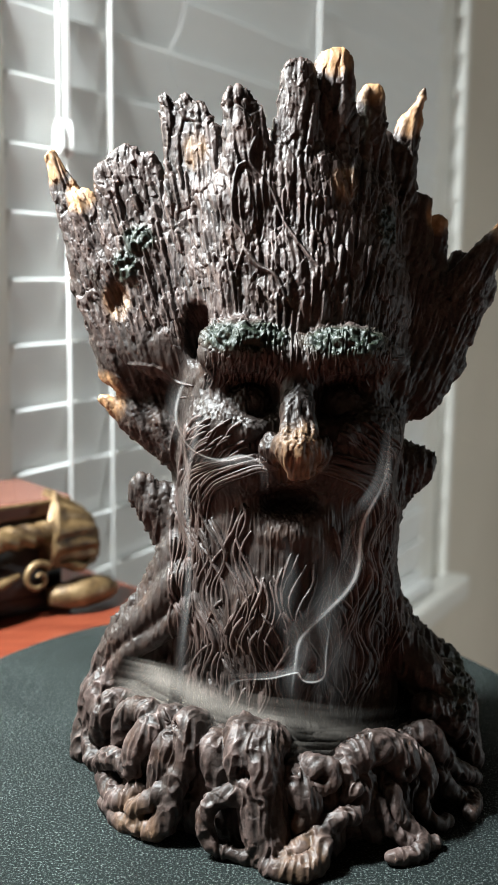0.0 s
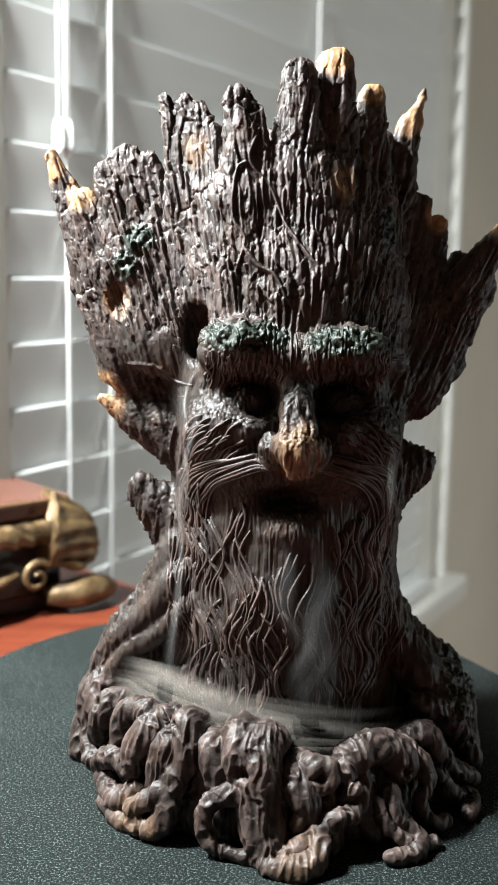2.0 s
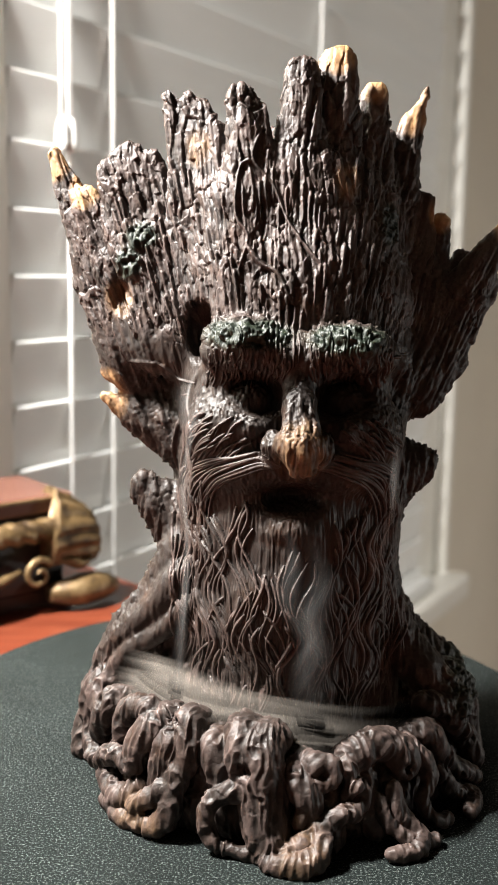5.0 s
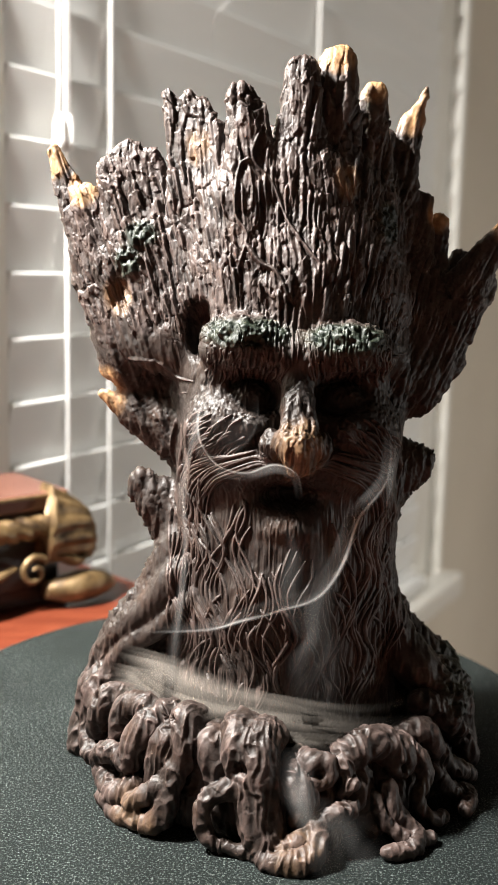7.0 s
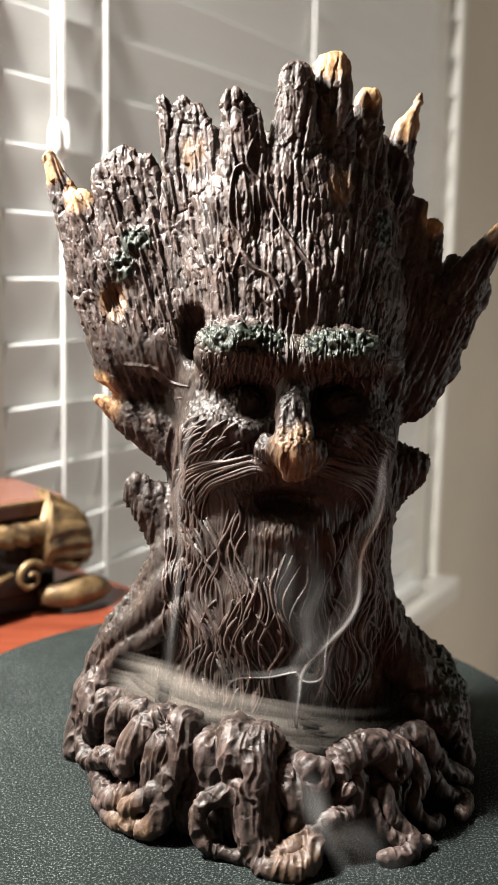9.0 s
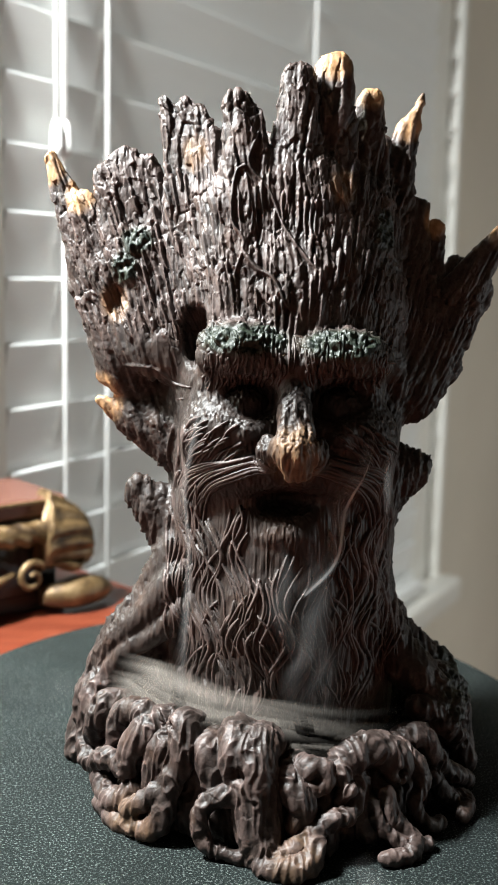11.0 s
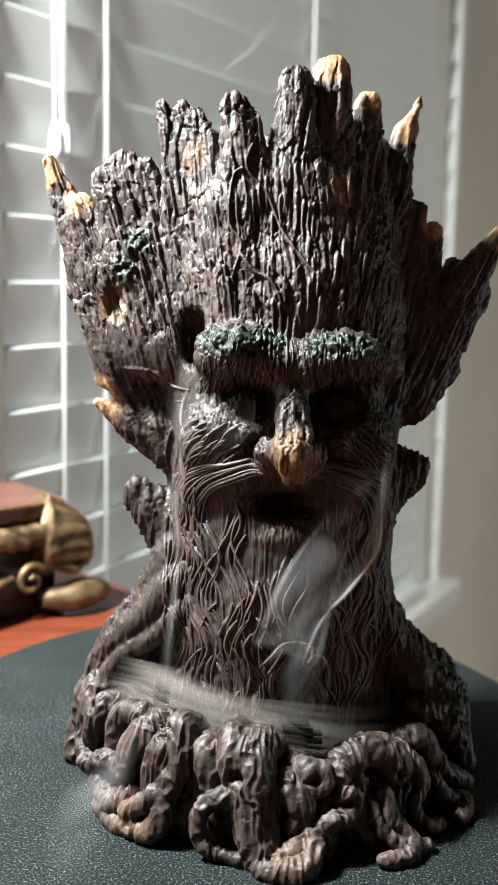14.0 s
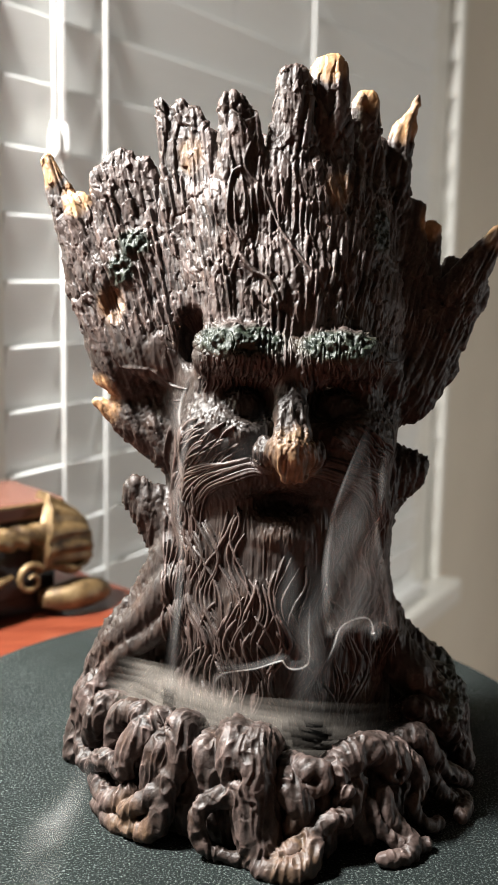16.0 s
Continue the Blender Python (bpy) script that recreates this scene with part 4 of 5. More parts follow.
        strand([(x, z), (x + rnd.uniform(-0.002, 0.002), z - 0.008), (x + side * rnd.uniform(-0.001, 0.003), z - 0.018)], 0.0006, 0.0003, 0.0002, 12, rnd.uniform(0.4, 0.8))
    for i in range(120):
        x = rnd.uniform(-0.065, 0.030)
        z = rnd.uniform(0.150, 0.205)
        fan = (x - 0.003) / (z - 0.02)
        ln = rnd.uniform(0.005, 0.014)
        strand([(x, z), (x - fan * ln * 0.5 + rnd.uniform(-0.0006, 0.0006), z - ln * 0.5), (x - fan * ln, z - ln)], rnd.uniform(0.0004, 0.0008), 0.0003, 0.0003, 10, rnd.uniform(0.6, 1.0))


def comb():
    """Height of the carved hairs over the front view, on a 0.1 mm grid."""
    height = np.zeros((1800, 2500))
    for p, r in STRANDS:
        n = 8 * len(p)
        t = np.linspace(0, len(p) - 1, n)
        base = np.arange(len(p))
        xs, zs, rs = (np.interp(t, base, v) for v in (p[:, 0], p[:, 2], r))
        for x, z, w in zip(xs, zs, rs):
            m = int(w / 0.0001) + 2
            i0, k0 = int((x + 0.09) / 0.0001) - m, int(z / 0.0001) - m
            if i0 < 0 or k0 < 0 or i0 + 2 * m > 1800 or k0 + 2 * m > 2500:
                continue
            gx = (np.arange(i0, i0 + 2 * m) + 0.5) * 0.0001 - 0.09 - x
            gz = (np.arange(k0, k0 + 2 * m) + 0.5) * 0.0001 - z
            d = np.sqrt(gx[:, None] ** 2 + gz[None, :] ** 2) / w
            bump = 1.9 * w * np.sqrt(np.clip(1 - d * d, 0, 1))
            cut = height[i0:i0 + 2 * m, k0:k0 + 2 * m]
            np.maximum(cut, bump, out=cut)
    return height


def build_burner():
    global FRONT
    sculpt()
    solid = FIELD < 0
    first = solid.argmax(axis=1)
    i, k = np.indices(first.shape)
    va = FIELD[i, first, k]
    vb = FIELD[i, np.maximum(first - 1, 0), k]
    FRONT = np.where(solid.any(axis=1), AXES[1][first] - H * np.clip(va / np.minimum(va - vb, -1e-6), 0, 1), 0.05)
    hair()
    sculpt_basin()
    co, quads = skin()
    nrm = normals_of(co, quads)
    if (nrm * (co - np.array((0.002, 0, 0.1)))).sum() < 0:
        quads, nrm = quads[:, ::-1], -nrm
    # finer faces where the carved hair lies
    for level in range(2):
        mid = co[quads].mean(axis=1)
        pick = (mid[:, 1] < -0.018) & (mid[:, 1] > -0.058) & (mid[:, 2] > 0.030) & (mid[:, 2] < 0.153) & (np.abs(mid[:, 0] - 0.003) < 0.038)
        pick &= ~((mid[:, 2] < 0.042) & (mid[:, 1] < -0.047))
        if level == 0:
            pick |= (mid[:, 1] < 0.0) & (mid[:, 2] >= 0.150)
            pick |= (mid[:, 2] < 0.042) & (mid[:, 1] < 0.0) & (np.hypot(mid[:, 0], mid[:, 1]) > 0.050)
        pick &= nrm[quads[:, 0], 1] < 0.1
        q = quads[pick]
        edge = np.stack([q, np.roll(q, -1, axis=1)], -1).reshape(-1, 2)
        edge.sort(axis=1)
        pair, where = np.unique(edge, axis=0, return_inverse=True)
        where = where.reshape(-1, 4) + len(co)
        centre = len(co) + len(pair) + np.arange(len(q))
        co = np.vstack([co, co[pair].mean(axis=1), co[q].mean(axis=1)])
        nrm = np.vstack([nrm, nrm[pair].mean(axis=1), nrm[q].mean(axis=1)])
        small = [np.stack([q[:, k], where[:, k], centre, where[:, k - 1]], 1) for k in range(4)]
        quads = np.vstack([quads[~pick], *small])
    relief, ridge, amber, moss = bark_relief(co)
    height = comb()
    hi = np.clip(((co[:, 0] + 0.09) / 0.0001).astype(int), 0, height.shape[0] - 1)
    hk = np.clip((co[:, 2] / 0.0001).astype(int), 0, height.shape[1] - 1)
    lies = np.clip((-0.006 - co[:, 1]) / 0.006, 0, 1) * (nrm[:, 1] < 0.1) * ~((co[:, 2] < 0.042) & (co[:, 1] < -0.047))
    hairs = height[hi, hk] * lies * np.clip(-1.8 * nrm[:, 1], 0, 1)
    cover = np.clip(hairs / 0.0004, 0, 1)
    relief = relief * (1 - 0.75 * cover) + hairs
    # hairs coloured lighter than the gaps, painting in part of their highlight
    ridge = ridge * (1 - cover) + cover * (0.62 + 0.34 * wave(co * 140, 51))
    co = co + nrm * relief[:, None]
    co[:, 2] = np.maximum(co[:, 2], 0.0)
    me = bpy.data.meshes.new("incense_burner")
    me.vertices.add(len(co))
    me.vertices.foreach_set("co", co.astype(np.float32).ravel())
    me.loops.add(quads.size)
    me.loops.foreach_set("vertex_index", quads.astype(np.int32).ravel())
    me.polygons.add(len(quads))
    me.polygons.foreach_set("loop_start", np.arange(0, quads.size, 4, dtype=np.int32))
    me.update(calc_edges=True)
    me.polygons.foreach_set("use_smooth", np.ones(len(quads), dtype=bool))
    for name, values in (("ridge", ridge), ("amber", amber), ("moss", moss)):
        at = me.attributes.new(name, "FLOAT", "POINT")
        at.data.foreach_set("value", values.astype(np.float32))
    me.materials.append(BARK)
    me.validate()
    ob = new("incense_burner", me)
    tagged(ob, "brown painted resin incense burner shaped as a bearded tree stump", "incense burner")


# ---- gilded box behind ----


def build_box():
    chest = new("ornate_box")
    tagged(chest, "dark lacquered box with gilded rope moulding and scroll corner", "ornamental box")
    # its own axes: x along the long side, towards the end with the scroll; y backwards
    chest.matrix_world = Matrix.Translation((-0.0955, 0.1885, -0.006)) @ Matrix.Rotation(radians(41), 4, "Z")
    part("body", box(-0.150, -0.012, 0.004, 0.055, 0.008, 0.050, 0.002), LACQUER, chest, smooth=False)
    part("lid", box(-0.152, -0.008, 0.000, 0.057, 0.0505, 0.0600, 0.002), BROWN, chest, "glossy brown lacquered lid", smooth=False)
    part("lid_edge", box(-0.150, -0.010, -0.0012, 0.0006, 0.0575, 0.0592, 0.0004), GILT, chest, smooth=False)
    # twisted rope moulding along the long side
    bm = bmesh.new()
    n, sides = 160, 20
    rings = []
    for i in range(n + 1):
        x = -0.150 + 0.128 * i / n
        row = []
        for k in range(sides):
            a = math.tau * k / sides
            r = 0.0058 + 0.0014 * abs(math.sin(1.5 * a - x * 330)) - 0.0006
            row.append(bm.verts.new((x, -0.001 + r * math.cos(a), 0.0425 + r * math.sin(a))))
        rings.append(row)
    for lo, hi in zip(rings, rings[1:]):
        for k in range(sides):
            bm.faces.new((lo[k], lo[(k + 1) % sides], hi[(k + 1) % sides], hi[k]))
    bm.faces.new(rings[0][::-1])
    bm.faces.new(rings[-1])
    part("rope_moulding", bm, GILT, chest, "gilded twisted rope moulding")
    # fluted shell cup at the end of the rope, its rim flaring upwards
    bm = bmesh.new()
    n, sides = 44, 96
    rings = []
    for i in range(n + 1):
        f = i / n
        x = -0.0260 + 0.0310 * math.sin(f * math.pi / 2) ** 0.9
        r = 0.0150 * max(0.0, 1 - f ** 2.6) ** 0.5 + 0.0018 * max(0, 1 - f * 6) ** 2 + 0.0006
        cz = 0.0400 - 0.010 * f * f
        row = []
        for k in range(sides):
            a = math.tau * k / sides
            flute = 0.0024 * abs(math.sin(6 * a + 2.2 * f)) * math.sin(math.pi * min(1, 0.08 + f)) ** 0.5
            lift = 1.0 + 0.34 * max(0, math.sin(a)) * max(0, 1 - f * 2.2)
            row.append(bm.verts.new((x + 0.006 * max(0, math.sin(a)) * max(0, 1 - f * 3), 0.002 + 0.85 * (r + flute) * math.cos(a), cz + lift * (r + flute) * math.sin(a))))
        rings.append(row)
    for lo, hi in zip(rings, rings[1:]):
        for k in range(sides):
            bm.faces.new((lo[k], lo[(k + 1) % sides], hi[(k + 1) % sides], hi[k]))
    bm.faces.new(rings[0][::-1])
    bm.faces.new(rings[-1])
    part("shell_corner", bm, GILT, chest, "gilded fluted shell corner")
    # scroll with a leaf, and the rounded foot
    pts, rad = [], []
    for i in range(70):
        f = i / 69
        a = 0.6 + f * 4.6 * math.pi / 1.8
        r = 0.0082 * (1 - 0.82 * f)
        pts.append((-0.0330 + r * math.cos(a), -0.0065 - 0.002 * f, 0.0215 + r * math.sin(a)))
        rad.append(0.0020 * (1 - 0.4 * f))
    part("scroll", tube(pts, rad, 10), GILT, chest, "gilded spiral scroll")
    part("acanthus_leaf", tube(swoop([(-0.0260, -0.0050, 0.0270), (-0.0170, -0.0060, 0.0270), (-0.0080, -0.0070, 0.0240), (0.0010, -0.0060, 0.0310)], 24),
                               [0.0022 + 0.0034 * math.sin(math.pi * i / 23) for i in range(24)], 12, squash=0.6), GILT, chest, "gilded leaf")
    part("acanthus_leaf", tube(swoop([(-0.0420, -0.0040, 0.0240), (-0.0600, -0.0040, 0.0190), (-0.0800, -0.0040, 0.0160), (-0.0950, -0.0040, 0.0150)], 24),
                               [0.0030 + 0.0045 * math.sin(math.pi * i / 23) for i in range(24)], 12, squash=0.5), GILT, chest, "gilded leaf")
    part("foot", tube(swoop([(-0.0260, -0.0040, 0.0100), (-0.0140, -0.0070, 0.0095), (-0.0020, -0.0080, 0.0100), (0.0100, -0.0040, 0.0080), (0.0150, 0.0, 0.0060)], 26),
                      [0.0050 + 0.0042 * math.sin(math.pi * min(1, i / 21)) - 0.002 * (i > 22) for i in range(26)], 16, squash=0.9), GILT, chest, "gilded rounded foot")
    part("plinth", box(-0.150, -0.006, 0.006, 0.052, 0.0, 0.010, 0.001), LACQUER, chest, smooth=False)


# ---- smoke ----


def sheet(name, points, widths, material, label, twist=0.5, layers=2, crest=""):
    """A soft-edged wisp along points, in a few thin layers; its origin is the first point."""
    p = swoop(points, 40)
    w = np.interp(np.linspace(0, 1, 40), np.linspace(0, 1, len(widths)), widths)
    origin = p[0].copy()
    p = p - origin
    d = np.gradient(p, axis=0)
    d /= np.linalg.norm(d, axis=1, keepdims=True)
    co, faces, thin = [], [], []
    m, fade = 25 if crest else 9, 2.2 if "veil" in name else 4.0
    for layer in range(layers):
        for i in range(40):
            f = i / 39
            side = np.cross(d[i], (0, 1, 0))
            side /= np.linalg.norm(side) + 1e-9
            depth = np.cross(side, d[i])
            a = twist * math.sin(5.0 * f + 1.7 * layer + 9 * origin[0] * 100)
            across = math.cos(a) * side + math.sin(a) * depth
            for j in range(m):
                e = 2 * j / (m - 1) - 1
                ripple = (0.04 if crest else 0.12) * w[i] * math.sin(9 * f + 2.2 * e + layer)
                co.append(p[i] + across * w[i] * 0.5 * e * (1 - 0.3 * layer) + depth * (ripple + 0.0012 * layer))
                if crest == "one":
                    body = 0.20 * (1 - e * e) + math.exp(-((e - 0.62) / 0.17) ** 2) * (1 - e ** 8)
                elif crest == "both":
                    body = 0.30 * (1 - e ** 6) + 0.7 * math.exp(-((abs(e) - 0.86) / 0.07) ** 2)
                else:
                    body = (1 - e * e) ** 2.0
                thin.append(body * min(1, fade * f + 0.02) * min(1, (12.0 if crest == "both" else fade) * (1 - f)))
        base = layer * 40 * m
        faces += [(base + i * m + j, base + i * m + j + 1, base + (i + 1) * m + j + 1, base + (i + 1) * m + j) for i in range(39) for j in range(m - 1)]
    me = bpy.data.meshes.new(name)
    me.from_pydata([tuple(c) for c in co], [], faces)
    me.polygons.foreach_set("use_smooth", [True] * len(me.polygons))
    at = me.attributes.new("thin", "FLOAT", "POINT")
    at.data.foreach_set("value", np.clip(thin, 0, 1).astype(np.float32))
    me.materials.append(material)
    ob = new(name, me)
    ob.location = origin
    return tagged(ob, label, "smoke", "smoke of the burner")


def pool(z, spread, dense, label):
    """A flat bank of smoke round the trunk inside the basin."""
    co, faces, thin = [(0, 0, 0)], [], [0.0]
    rings, sides = 28, 72
    for i in range(1, rings + 1):
        r = 0.024 + (spread - 0.024) * i / rings
        for k in range(sides):
            a = math.tau * k / sides
            co.append((r * math.cos(a), r * math.sin(a), 0.0009 * math.sin(2 * a + 700 * z) + 0.0005 * math.sin(5 * a + 1900 * z) * r / 0.06))
            thin.append((lambda q: q * q * (3 - 2 * q))(min(1.0, (rings - i) / 12)) * min(1.0, max(0.0, (r - 0.037) / 0.010)) * dense * (0.52 + 0.48 * math.cos(a - 3.5)))
    for i in range(rings - 1):
        for k in range(sides):
            a, b = 1 + i * sides + k, 1 + i * sides + (k + 1) % sides
            faces.append((a, b, b + sides, a + sides))
    me = bpy.data.meshes.new("smoke_pool")
    me.from_pydata(co, [], faces)
    me.polygons.foreach_set("use_smooth", [True] * len(me.polygons))
    at = me.attributes.new("thin", "FLOAT", "POINT")
    at.data.foreach_set("value", np.array(thin, dtype=np.float32))
    me.materials.append(SMOKE_POOL)
    ob = new("smoke_pool", me)
    ob.location = (0, 0, z)
    return tagged(ob, label, "smoke", "smoke of the burner")


def build_smoke():
    w = {}
    w["left"] = sheet("smoke_wisp", [(-0.0224, -0.044, 0.1401), (-0.0258, -0.046, 0.1296), (-0.0282, -0.047, 0.1181), (-0.0304, -0.047, 0.1048), (-0.0293, -0.047, 0.0895), (-0.0300, -0.048, 0.0729), (-0.0316, -0.048, 0.0571), (-0.0336, -0.048, 0.0380)],
                      [0.0028, 0.0042, 0.0032, 0.0030, 0.0036, 0.0045, 0.005], SMOKE_THIN, "thin pale smoke stream sinking from the eye socket")
    w["right"] = sheet("smoke_wisp", [(0.0321, -0.042, 0.1237), (0.0309, -0.043, 0.1118), (0.0307, -0.044, 0.1016), (0.0285, -0.046, 0.0910), (0.0234, -0.048, 0.0807)],
                       [0.003, 0.0036, 0.0026, 0.003], SMOKE_THIN, "thin pale smoke stream sinking beside the cheek")
    w["long"] = sheet("smoke_wisp", [(0.0282, -0.056, 0.1242), (0.0277, -0.056, 0.1112), (0.0198, -0.056, 0.0997), (0.0154, -0.056, 0.0863), (0.0092, -0.056, 0.0770), (-0.0008, -0.056, 0.0729), (-0.0121, -0.056, 0.0693), (-0.0219, -0.056, 0.0662), (-0.0415, -0.056, 0.0647)],
                      [0.003, 0.005, 0.006, 0.006, 0.005, 0.004, 0.003], SMOKE_EDGE, "long bright thread of smoke slung before the beard", 0.3, 1, "one")
    w["drop"] = sheet("smoke_wisp", [(0.0282, -0.056, 0.1242), (0.0266, -0.056, 0.1080), (0.0203, -0.056, 0.0947), (0.0185, -0.056, 0.0797), (0.0107, -0.056, 0.0694), (0.0036, -0.056, 0.0610), (0.0023, -0.056, 0.0520), (0.0019, -0.056, 0.0423)],
                      [0.003, 0.005, 0.007, 0.007, 0.006, 0.005, 0.003], SMOKE_EDGE, "thread of smoke running down to a hanging drop", 0.3, 1, "one")
    w["short"] = sheet("smoke_wisp", [(0.0279, -0.056, 0.1226), (0.0260, -0.056, 0.1063), (0.0168, -0.056, 0.0946), (0.0086, -0.056, 0.0854), (0.0025, -0.056, 0.0709)],
                       [0.003, 0.006, 0.007, 0.006, 0.004], SMOKE_EDGE, "bright thread of smoke bending below the cheek", 0.3, 1, "one")
    w["low"] = sheet("smoke_wisp", [(0.0128, -0.060, 0.0725), (0.0115, -0.060, 0.0606), (0.0109, -0.060, 0.0538), (0.0068, -0.060, 0.0529), (0.0043, -0.060, 0.0554), (-0.0037, -0.060, 0.0535), (-0.0135, -0.060, 0.0525), (-0.0175, -0.060, 0.0482)],
                     [0.002, 0.003, 0.004, 0.004, 0.003, 0.003], SMOKE_EDGE, "curled thread of smoke low before the beard", 0.4, 1, "one")
    w["mouth"] = sheet("smoke_veil", [(-0.0027, -0.048, 0.0971), (0.0020, -0.050, 0.0855), (0.0010, -0.052, 0.0740), (0.0075, -0.053, 0.0620), (0.0050, -0.052, 0.0500), (0.0085, -0.052, 0.0330)],
                       [0.004, 0.008, 0.012, 0.010, 0.013, 0.010], SMOKE_VEIL, "broad faint veil of smoke below the mouth", 0.7)
    w["chin"] = sheet("smoke_veil", [(0.0080, -0.050, 0.0930), (0.0125, -0.052, 0.0800), (0.0105, -0.053, 0.0690), (0.0130, -0.054, 0.0580), (0.0110, -0.053, 0.0450), (0.0130, -0.052, 0.0320)],
                      [0.005, 0.012, 0.014, 0.014, 0.016, 0.014], SMOKE_VEIL, "broad faint veil of smoke before the beard", 0.4)
    w["cheek"] = sheet("smoke_wisp", [(-0.0238, -0.058, 0.1362), (-0.0264, -0.058, 0.1283), (-0.0255, -0.058, 0.1204), (-0.0199, -0.058, 0.1132), (-0.0112, -0.058, 0.1110), (-0.0033, -0.058, 0.1135), (0.0023, -0.058, 0.1112), (0.0040, -0.058, 0.1048)],
                       [0.004, 0.005, 0.004, 0.003, 0.0035, 0.003, 0.0024], SMOKE_EDGE, "curling thread of smoke across the moustache", 0.3, 1, "one")
    w["sheet"] = sheet("smoke_veil", [(0.0231, -0.060, 0.1373), (0.0206, -0.060, 0.1247), (0.0191, -0.060, 0.1103), (0.0192, -0.060, 0.0957), (0.0206, -0.060, 0.0826), (0.0211, -0.060, 0.0773)],
                       [0.001, 0.007, 0.014, 0.019, 0.021, 0.021], SMOKE_FILM, "translucent film of smoke with bright borders", 0.15, 1, "both")
    w["fringe"] = sheet("smoke_wisp", [(0.0120, -0.061, 0.0691), (0.0147, -0.061, 0.0745), (0.0168, -0.061, 0.0795), (0.0228, -0.061, 0.0813), (0.0246, -0.061, 0.0767), (0.0270, -0.061, 0.0797), (0.0309, -0.061, 0.0771)],
                        [0.002, 0.004, 0.004, 0.003, 0.004, 0.003], SMOKE_EDGE, "bright wavy lower border of the smoke film", 0.2, 1, "one")
    w["socket"] = sheet("smoke_veil", [(-0.0097, -0.056, 0.1363), (-0.0115, -0.056, 0.1275), (-0.0170, -0.056, 0.1226), (-0.0225, -0.056, 0.1233), (-0.0265, -0.056, 0.1288), (-0.0255, -0.056, 0.1360)],
                        [0.003, 0.008, 0.012, 0.012, 0.007, 0.002], SMOKE_SHEET, "pale film of smoke before the eye socket", 0.2, 1, "both")
    w["spill_right"] = sheet("smoke_veil", [(0.0032, -0.066, 0.0342), (0.0061, -0.078, 0.0235), (0.0155, -0.081, 0.0148), (0.0250, -0.083, 0.0031)],
                             [0.010, 0.015, 0.020, 0.026], SMOKE_SHEET, "faint smoke spilling over the roots onto the mat", 0.6)
    w["spill_left"] = sheet("smoke_veil", [(-0.0406, -0.062, 0.0401), (-0.0474, -0.072, 0.0278), (-0.0549, -0.076, 0.0174), (-0.0605, -0.081, 0.0012)],
                            [0.008, 0.016, 0.022, 0.026], SMOKE_SHEET, "faint smoke spilling over the roots onto the mat", 0.6)
    w["mat_haze"] = sheet("smoke_veil", [(-0.0568, 0.010, 0.0177), (-0.0716, 0.020, 0.0150), (-0.0871, 0.030, 0.0120), (-0.1057, 0.040, 0.0110)],
                          [0.006, 0.012, 0.016, 0.018], SMOKE_VEIL, "faint smoke creeping over the mat", 0.4)
    w["rising"] = sheet("smoke_veil", [(-0.0363, 0.040, 0.2295), (-0.0404, 0.040, 0.2428), (-0.0365, 0.040, 0.2542), (-0.0327, 0.040, 0.2750)],
                        [0.002, 0.004, 0.005, 0.006], SMOKE_VEIL, "faint smoke rising behind the crown", 0.4)
    for k in range(12):
        w["pool%d" % k] = pool(0.0220 + 0.0017 * k, 0.0620 - 0.0006 * k, 1.0 - 0.06 * k, "dense pale smoke lying in the basin" if k < 7 else "thin smoke over the basin")
    return w


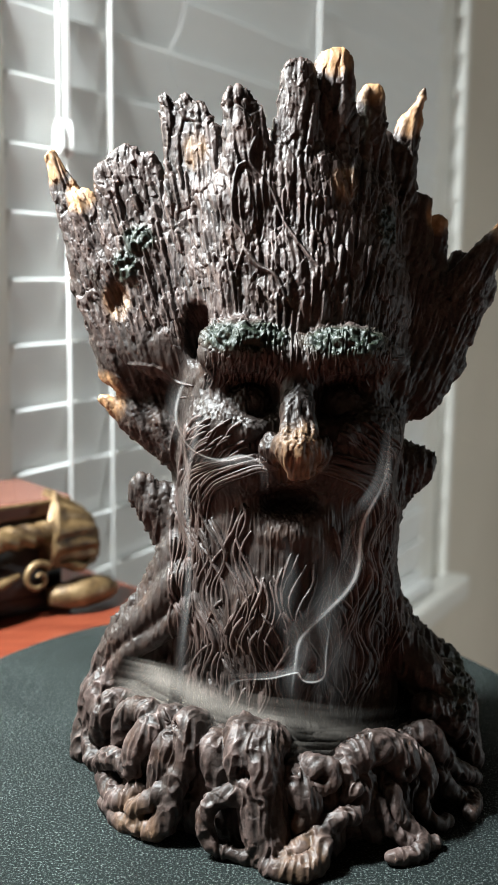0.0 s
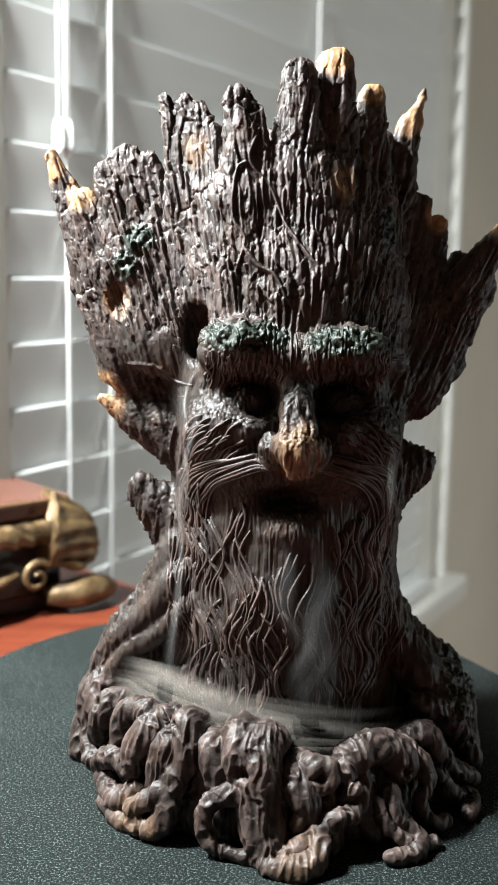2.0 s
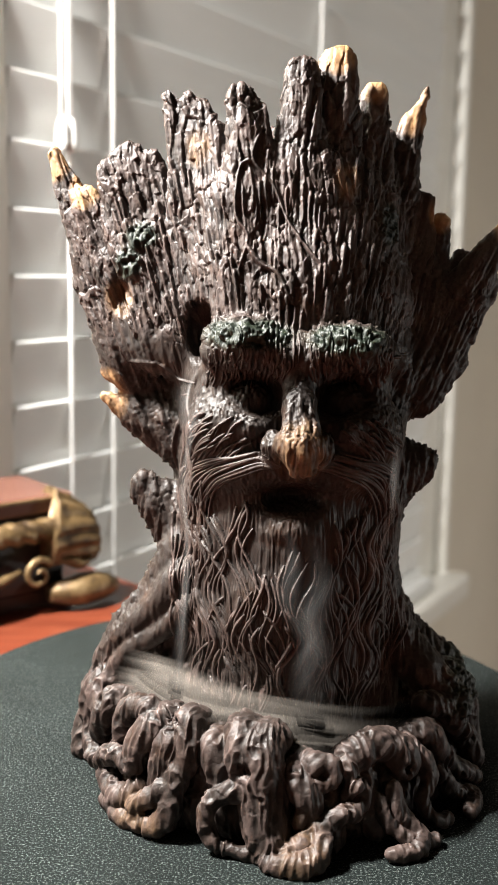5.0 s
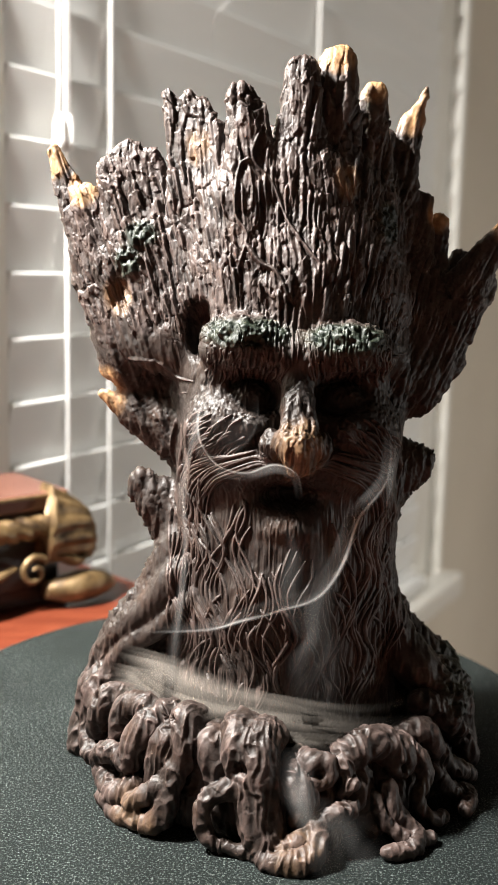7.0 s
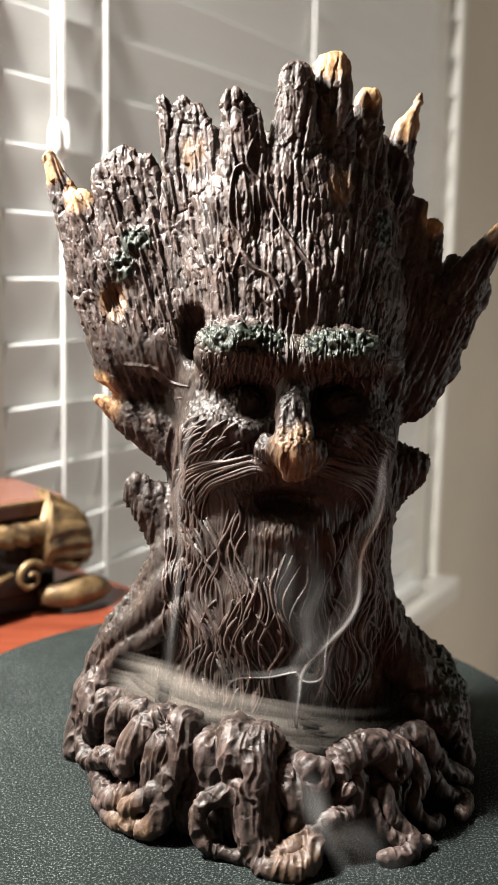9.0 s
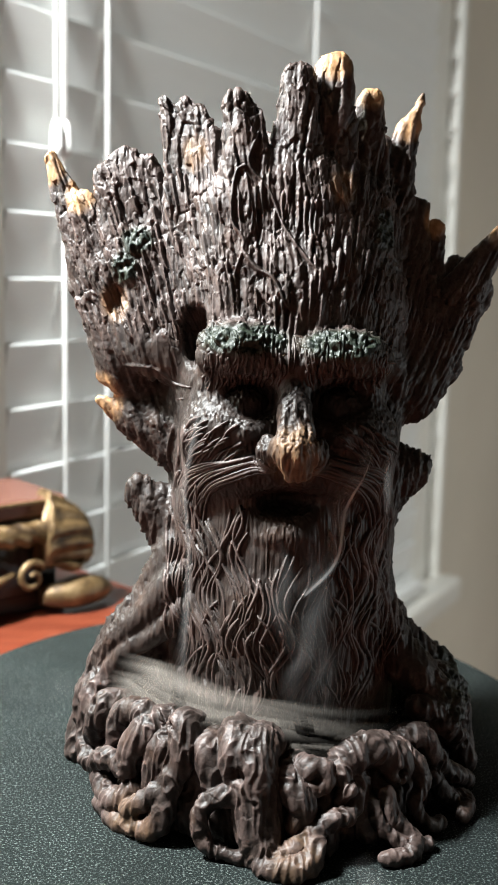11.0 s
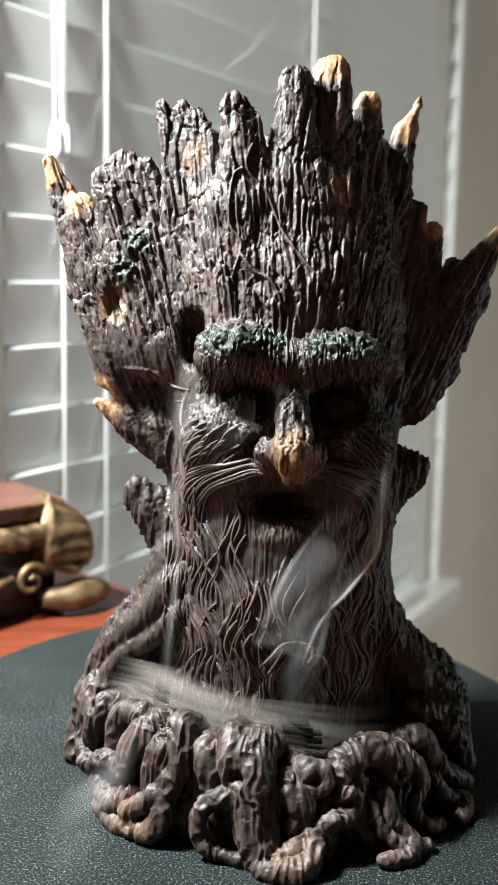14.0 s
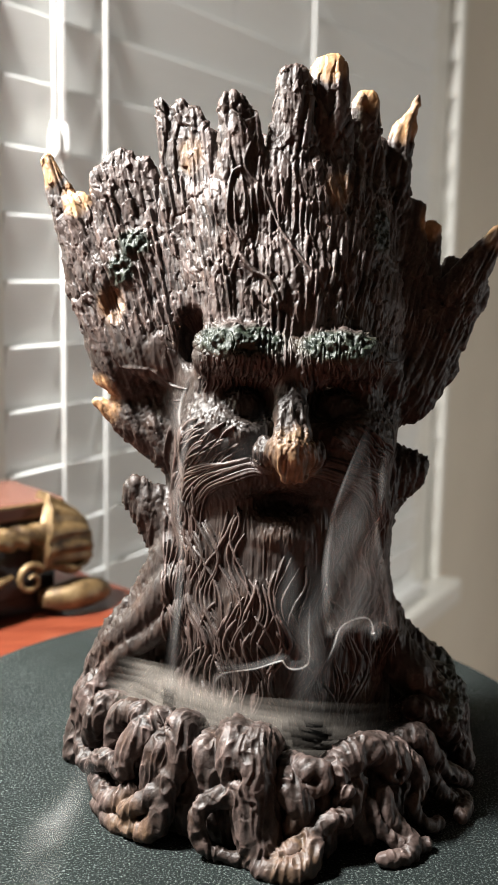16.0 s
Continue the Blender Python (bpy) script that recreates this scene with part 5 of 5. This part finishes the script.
def motions():
    def drift(ob, rows):
        """Rows of seconds, offset in metres and turn in degrees about the thing's origin."""
        home = ob.location.copy()
        walk(ob, [(t, pose(home.x + x, home.y + y, home.z + z, 0, b, c)) for t, x, y, z, b, c in rows])

    # streams that sway in place
    for name, span, lean in (("left", 0.0010, 2), ("right", 0.0012, 3), ("mouth", 0.0016, 4), ("chin", 0.0020, 5)):
        rnd = random.Random(name)
        drift(SMOKE[name], [(0.8 * k, span * rnd.uniform(-1, 1), -0.0005, span * rnd.uniform(-1.5, 1.5), lean * rnd.uniform(-1, 1), lean * rnd.uniform(-1, 1)) for k in range(21)])
    drift(SMOKE["cheek"], [(0, -0.004, 0.004, 0.006, 10, 0), (1.5, -0.004, 0.030, 0.004, 6, 0), (5.2, -0.004, 0.030, 0.004, 6, 0), (6.3, -0.002, 0.001, 0.003, 6, 0), (7.0, 0, 0, 0, 0, 0), (7.5, 0.001, 0, -0.002, -3, 0), (8.1, 0.002, 0.002, -0.004, -8, 0), (8.8, 0.002, 0.026, -0.004, -8, 0), (13.2, -0.004, 0.030, 0.002, 6, 0), (16, -0.004, 0.030, 0.002, 6, 0)])
    # threads leave the face, sink into the basin and are drawn in below the trunk
    inside = (-0.012, 0.055, -0.010, 0, 0)
    sunk = (-0.010, 0.040, -0.050, 0, 0)
    drift(SMOKE["long"], [(0, *inside), (5.0, *inside), (5.8, -0.004, 0.012, 0.018, 6, 0), (6.3, -0.002, 0, 0.010, 4, 0), (7.0, 0, 0, 0, 0, 0), (7.5, 0, 0, -0.004, -3, 0), (8.0, -0.001, 0.001, -0.014, -5, 0), (8.8, -0.003, 0.006, -0.036, -6, 0), (9.4, *sunk), (16, *sunk)])
    drift(SMOKE["drop"], [(0, 0, 0, 0.004, 0, 0), (0.6, 0, 0, 0.001, 0, 0), (1.1, 0.001, 0, -0.004, 0, 0), (1.6, 0, 0.010, -0.014, -2, 0), (2.2, *sunk), (4.6, *sunk), (6.4, *inside), (7.0, -0.002, 0.024, 0.010, 4, 0), (7.6, 0, 0, 0.006, 0, 0), (8.0, 0, 0, 0, 0, 0), (8.7, 0, 0, -0.004, -2, 0), (9.2, 0.001, 0.001, -0.007, -2, 0), (9.9, 0, 0.016, -0.030, -3, 0), (10.4, 0, 0.036, -0.030, 0, 0), (10.9, -0.002, 0.020, 0.006, 2, 0), (11.3, 0, 0, 0.002, 0, 0), (11.8, 0, 0.001, -0.006, 0, 0), (12.3, 0, 0.014, -0.018, -3, 0), (12.8, *sunk), (16, *sunk)])
    drift(SMOKE["short"], [(0, *inside), (10.6, *inside), (11.9, -0.002, 0.020, 0.010, 4, 0), (12.4, 0, 0, 0.004, 3, 0), (12.9, 0, 0, 0, 0, 0), (13.6, 0, 0, -0.004, -2, 0), (14.1, 0, 0.003, -0.018, -4, 0), (14.7, *sunk), (16, *sunk)])
    drift(SMOKE["low"], [(0, 0, 0, 0.001, 0, 0), (0.5, 0.001, 0, -0.004, 2, 0), (1.1, 0, 0.004, -0.016, 4, 0), (1.8, *sunk), (6.0, *sunk), (7.9, 0.004, 0.030, 0.010, 0, 0), (8.5, 0.004, 0.001, 0.006, 0, 0), (9.2, 0.001, 0, -0.001, 2, 0), (9.9, 0, 0.005, -0.018, 3, 0), (10.6, *sunk), (13.6, *sunk), (15.3, 0.004, 0.030, 0.006, 0, 0), (15.7, -0.002, 0.001, 0.008, -3, 0), (16, -0.004, 0, 0.006, -5, 0)])
    # one film leaves the mouth late, stands up beside the cheek and sinks again
    film_rows = [(0, -0.020, 0.060, -0.020, 0, 0), (12.6, -0.020, 0.060, -0.020, 0, 0), (13.4, -0.006, 0.026, -0.028, 24, 0), (14.0, 0.004, 0.008, -0.024, 22, 0), (14.5, 0.005, 0.003, -0.019, 16, 0), (14.8, 0.004, 0.001, -0.013, 11, 0), (15.2, 0.002, 0, -0.005, 5, 0), (15.5, 0, 0, 0, 0, 0), (16.0, 0.001, 0, -0.009, -2, 4)]
    drift(SMOKE["sheet"], film_rows)
    arm = SMOKE["fringe"].location - SMOKE["sheet"].location
    swung = [(pose(0, 0, 0, 0, row[4], row[5]).to_3x3() @ arm) - arm for row in film_rows]
    drift(SMOKE["fringe"], [(t, x + a.x, y + a.y, z + a.z, b, c) for (t, x, y, z, b, c), a in zip(film_rows, swung)])
    drift(SMOKE["socket"], [(0, 0.004, 0.040, 0.004, 0, 0), (5.4, 0.004, 0.040, 0.004, 0, 0), (6.3, 0, 0.002, 0.001, 0, 0), (7.2, 0, 0.003, -0.002, 3, 0), (8.0, 0.004, 0.036, 0.002, 0, 0), (12.8, 0.004, 0.036, 0.004, 0, 0), (13.8, 0.001, 0.003, 0.002, 4, 0), (14.5, 0, 0, 0, 0, 0), (15.2, 0.001, 0, -0.002, -4, 0), (16.0, 0.003, 0, -0.003, -8, 0)])
    drift(SMOKE["spill_right"], [(0, -0.004, 0.045, -0.012, 0, 0), (4.6, -0.004, 0.045, -0.010, 0, 0), (6.0, -0.002, 0.004, 0.0, 6, 0), (7.0, 0.0, 0.0, 0.0, 0, 0), (9.0, 0.004, -0.004, -0.002, -6, 6), (10.5, 0.012, -0.030, -0.006, -10, 12), (12.0, 0.020, -0.070, -0.006, -12, 16), (16.0, 0.030, -0.110, -0.006, -12, 20)])
    drift(SMOKE["spill_left"], [(0, 0.020, 0.055, -0.020, 0, 0), (11.6, 0.020, 0.055, -0.020, 0, 0), (13.0, 0.004, 0.006, 0.0, 4, 0), (14.5, 0.0, 0.0, 0.0, 0, 0), (16.0, -0.010, -0.010, -0.003, -8, -8)])
    drift(SMOKE["mat_haze"], [(0, 0.050, -0.004, 0.0, 0, 0), (9.8, 0.050, -0.004, 0.0, 0, 0), (11.5, 0.004, 0.0, 0.0, 0, 0), (12.5, 0.0, 0.0, 0.0, 0, 6), (13.5, -0.020, 0.006, -0.001, 0, 10), (15.0, -0.070, 0.020, -0.002, 0, 14), (16.0, -0.110, 0.030, -0.002, 0, 16)])
    drift(SMOKE["rising"], [(0, 0.0, 0, 0.0, 0, 0), (1.5, 0.004, 0, 0.035, 8, 0), (4.0, 0.006, 0, 0.085, 12, 0), (9.0, 0.012, 0, -0.030, 20, 0), (13.0, 0.012, 0, -0.012, 24, 0), (14.5, 0.016, 0, 0.002, 28, 0), (16.0, 0.022, 0, 0.020, 8, 0)])
    for k in range(12):
        drift(SMOKE["pool%d" % k], [(0, 0, 0, 0, 6, 5 - 2 * k), (7.5, 0, 0, 0.0006 * (-1) ** k, 7, (-1) ** k * (6 + 0.6 * k)), (16, 0, 0, 0, 6, k - 6)])


build_room()
build_blind()
build_table()
build_burner()
build_box()
SMOKE = build_smoke()
motions()
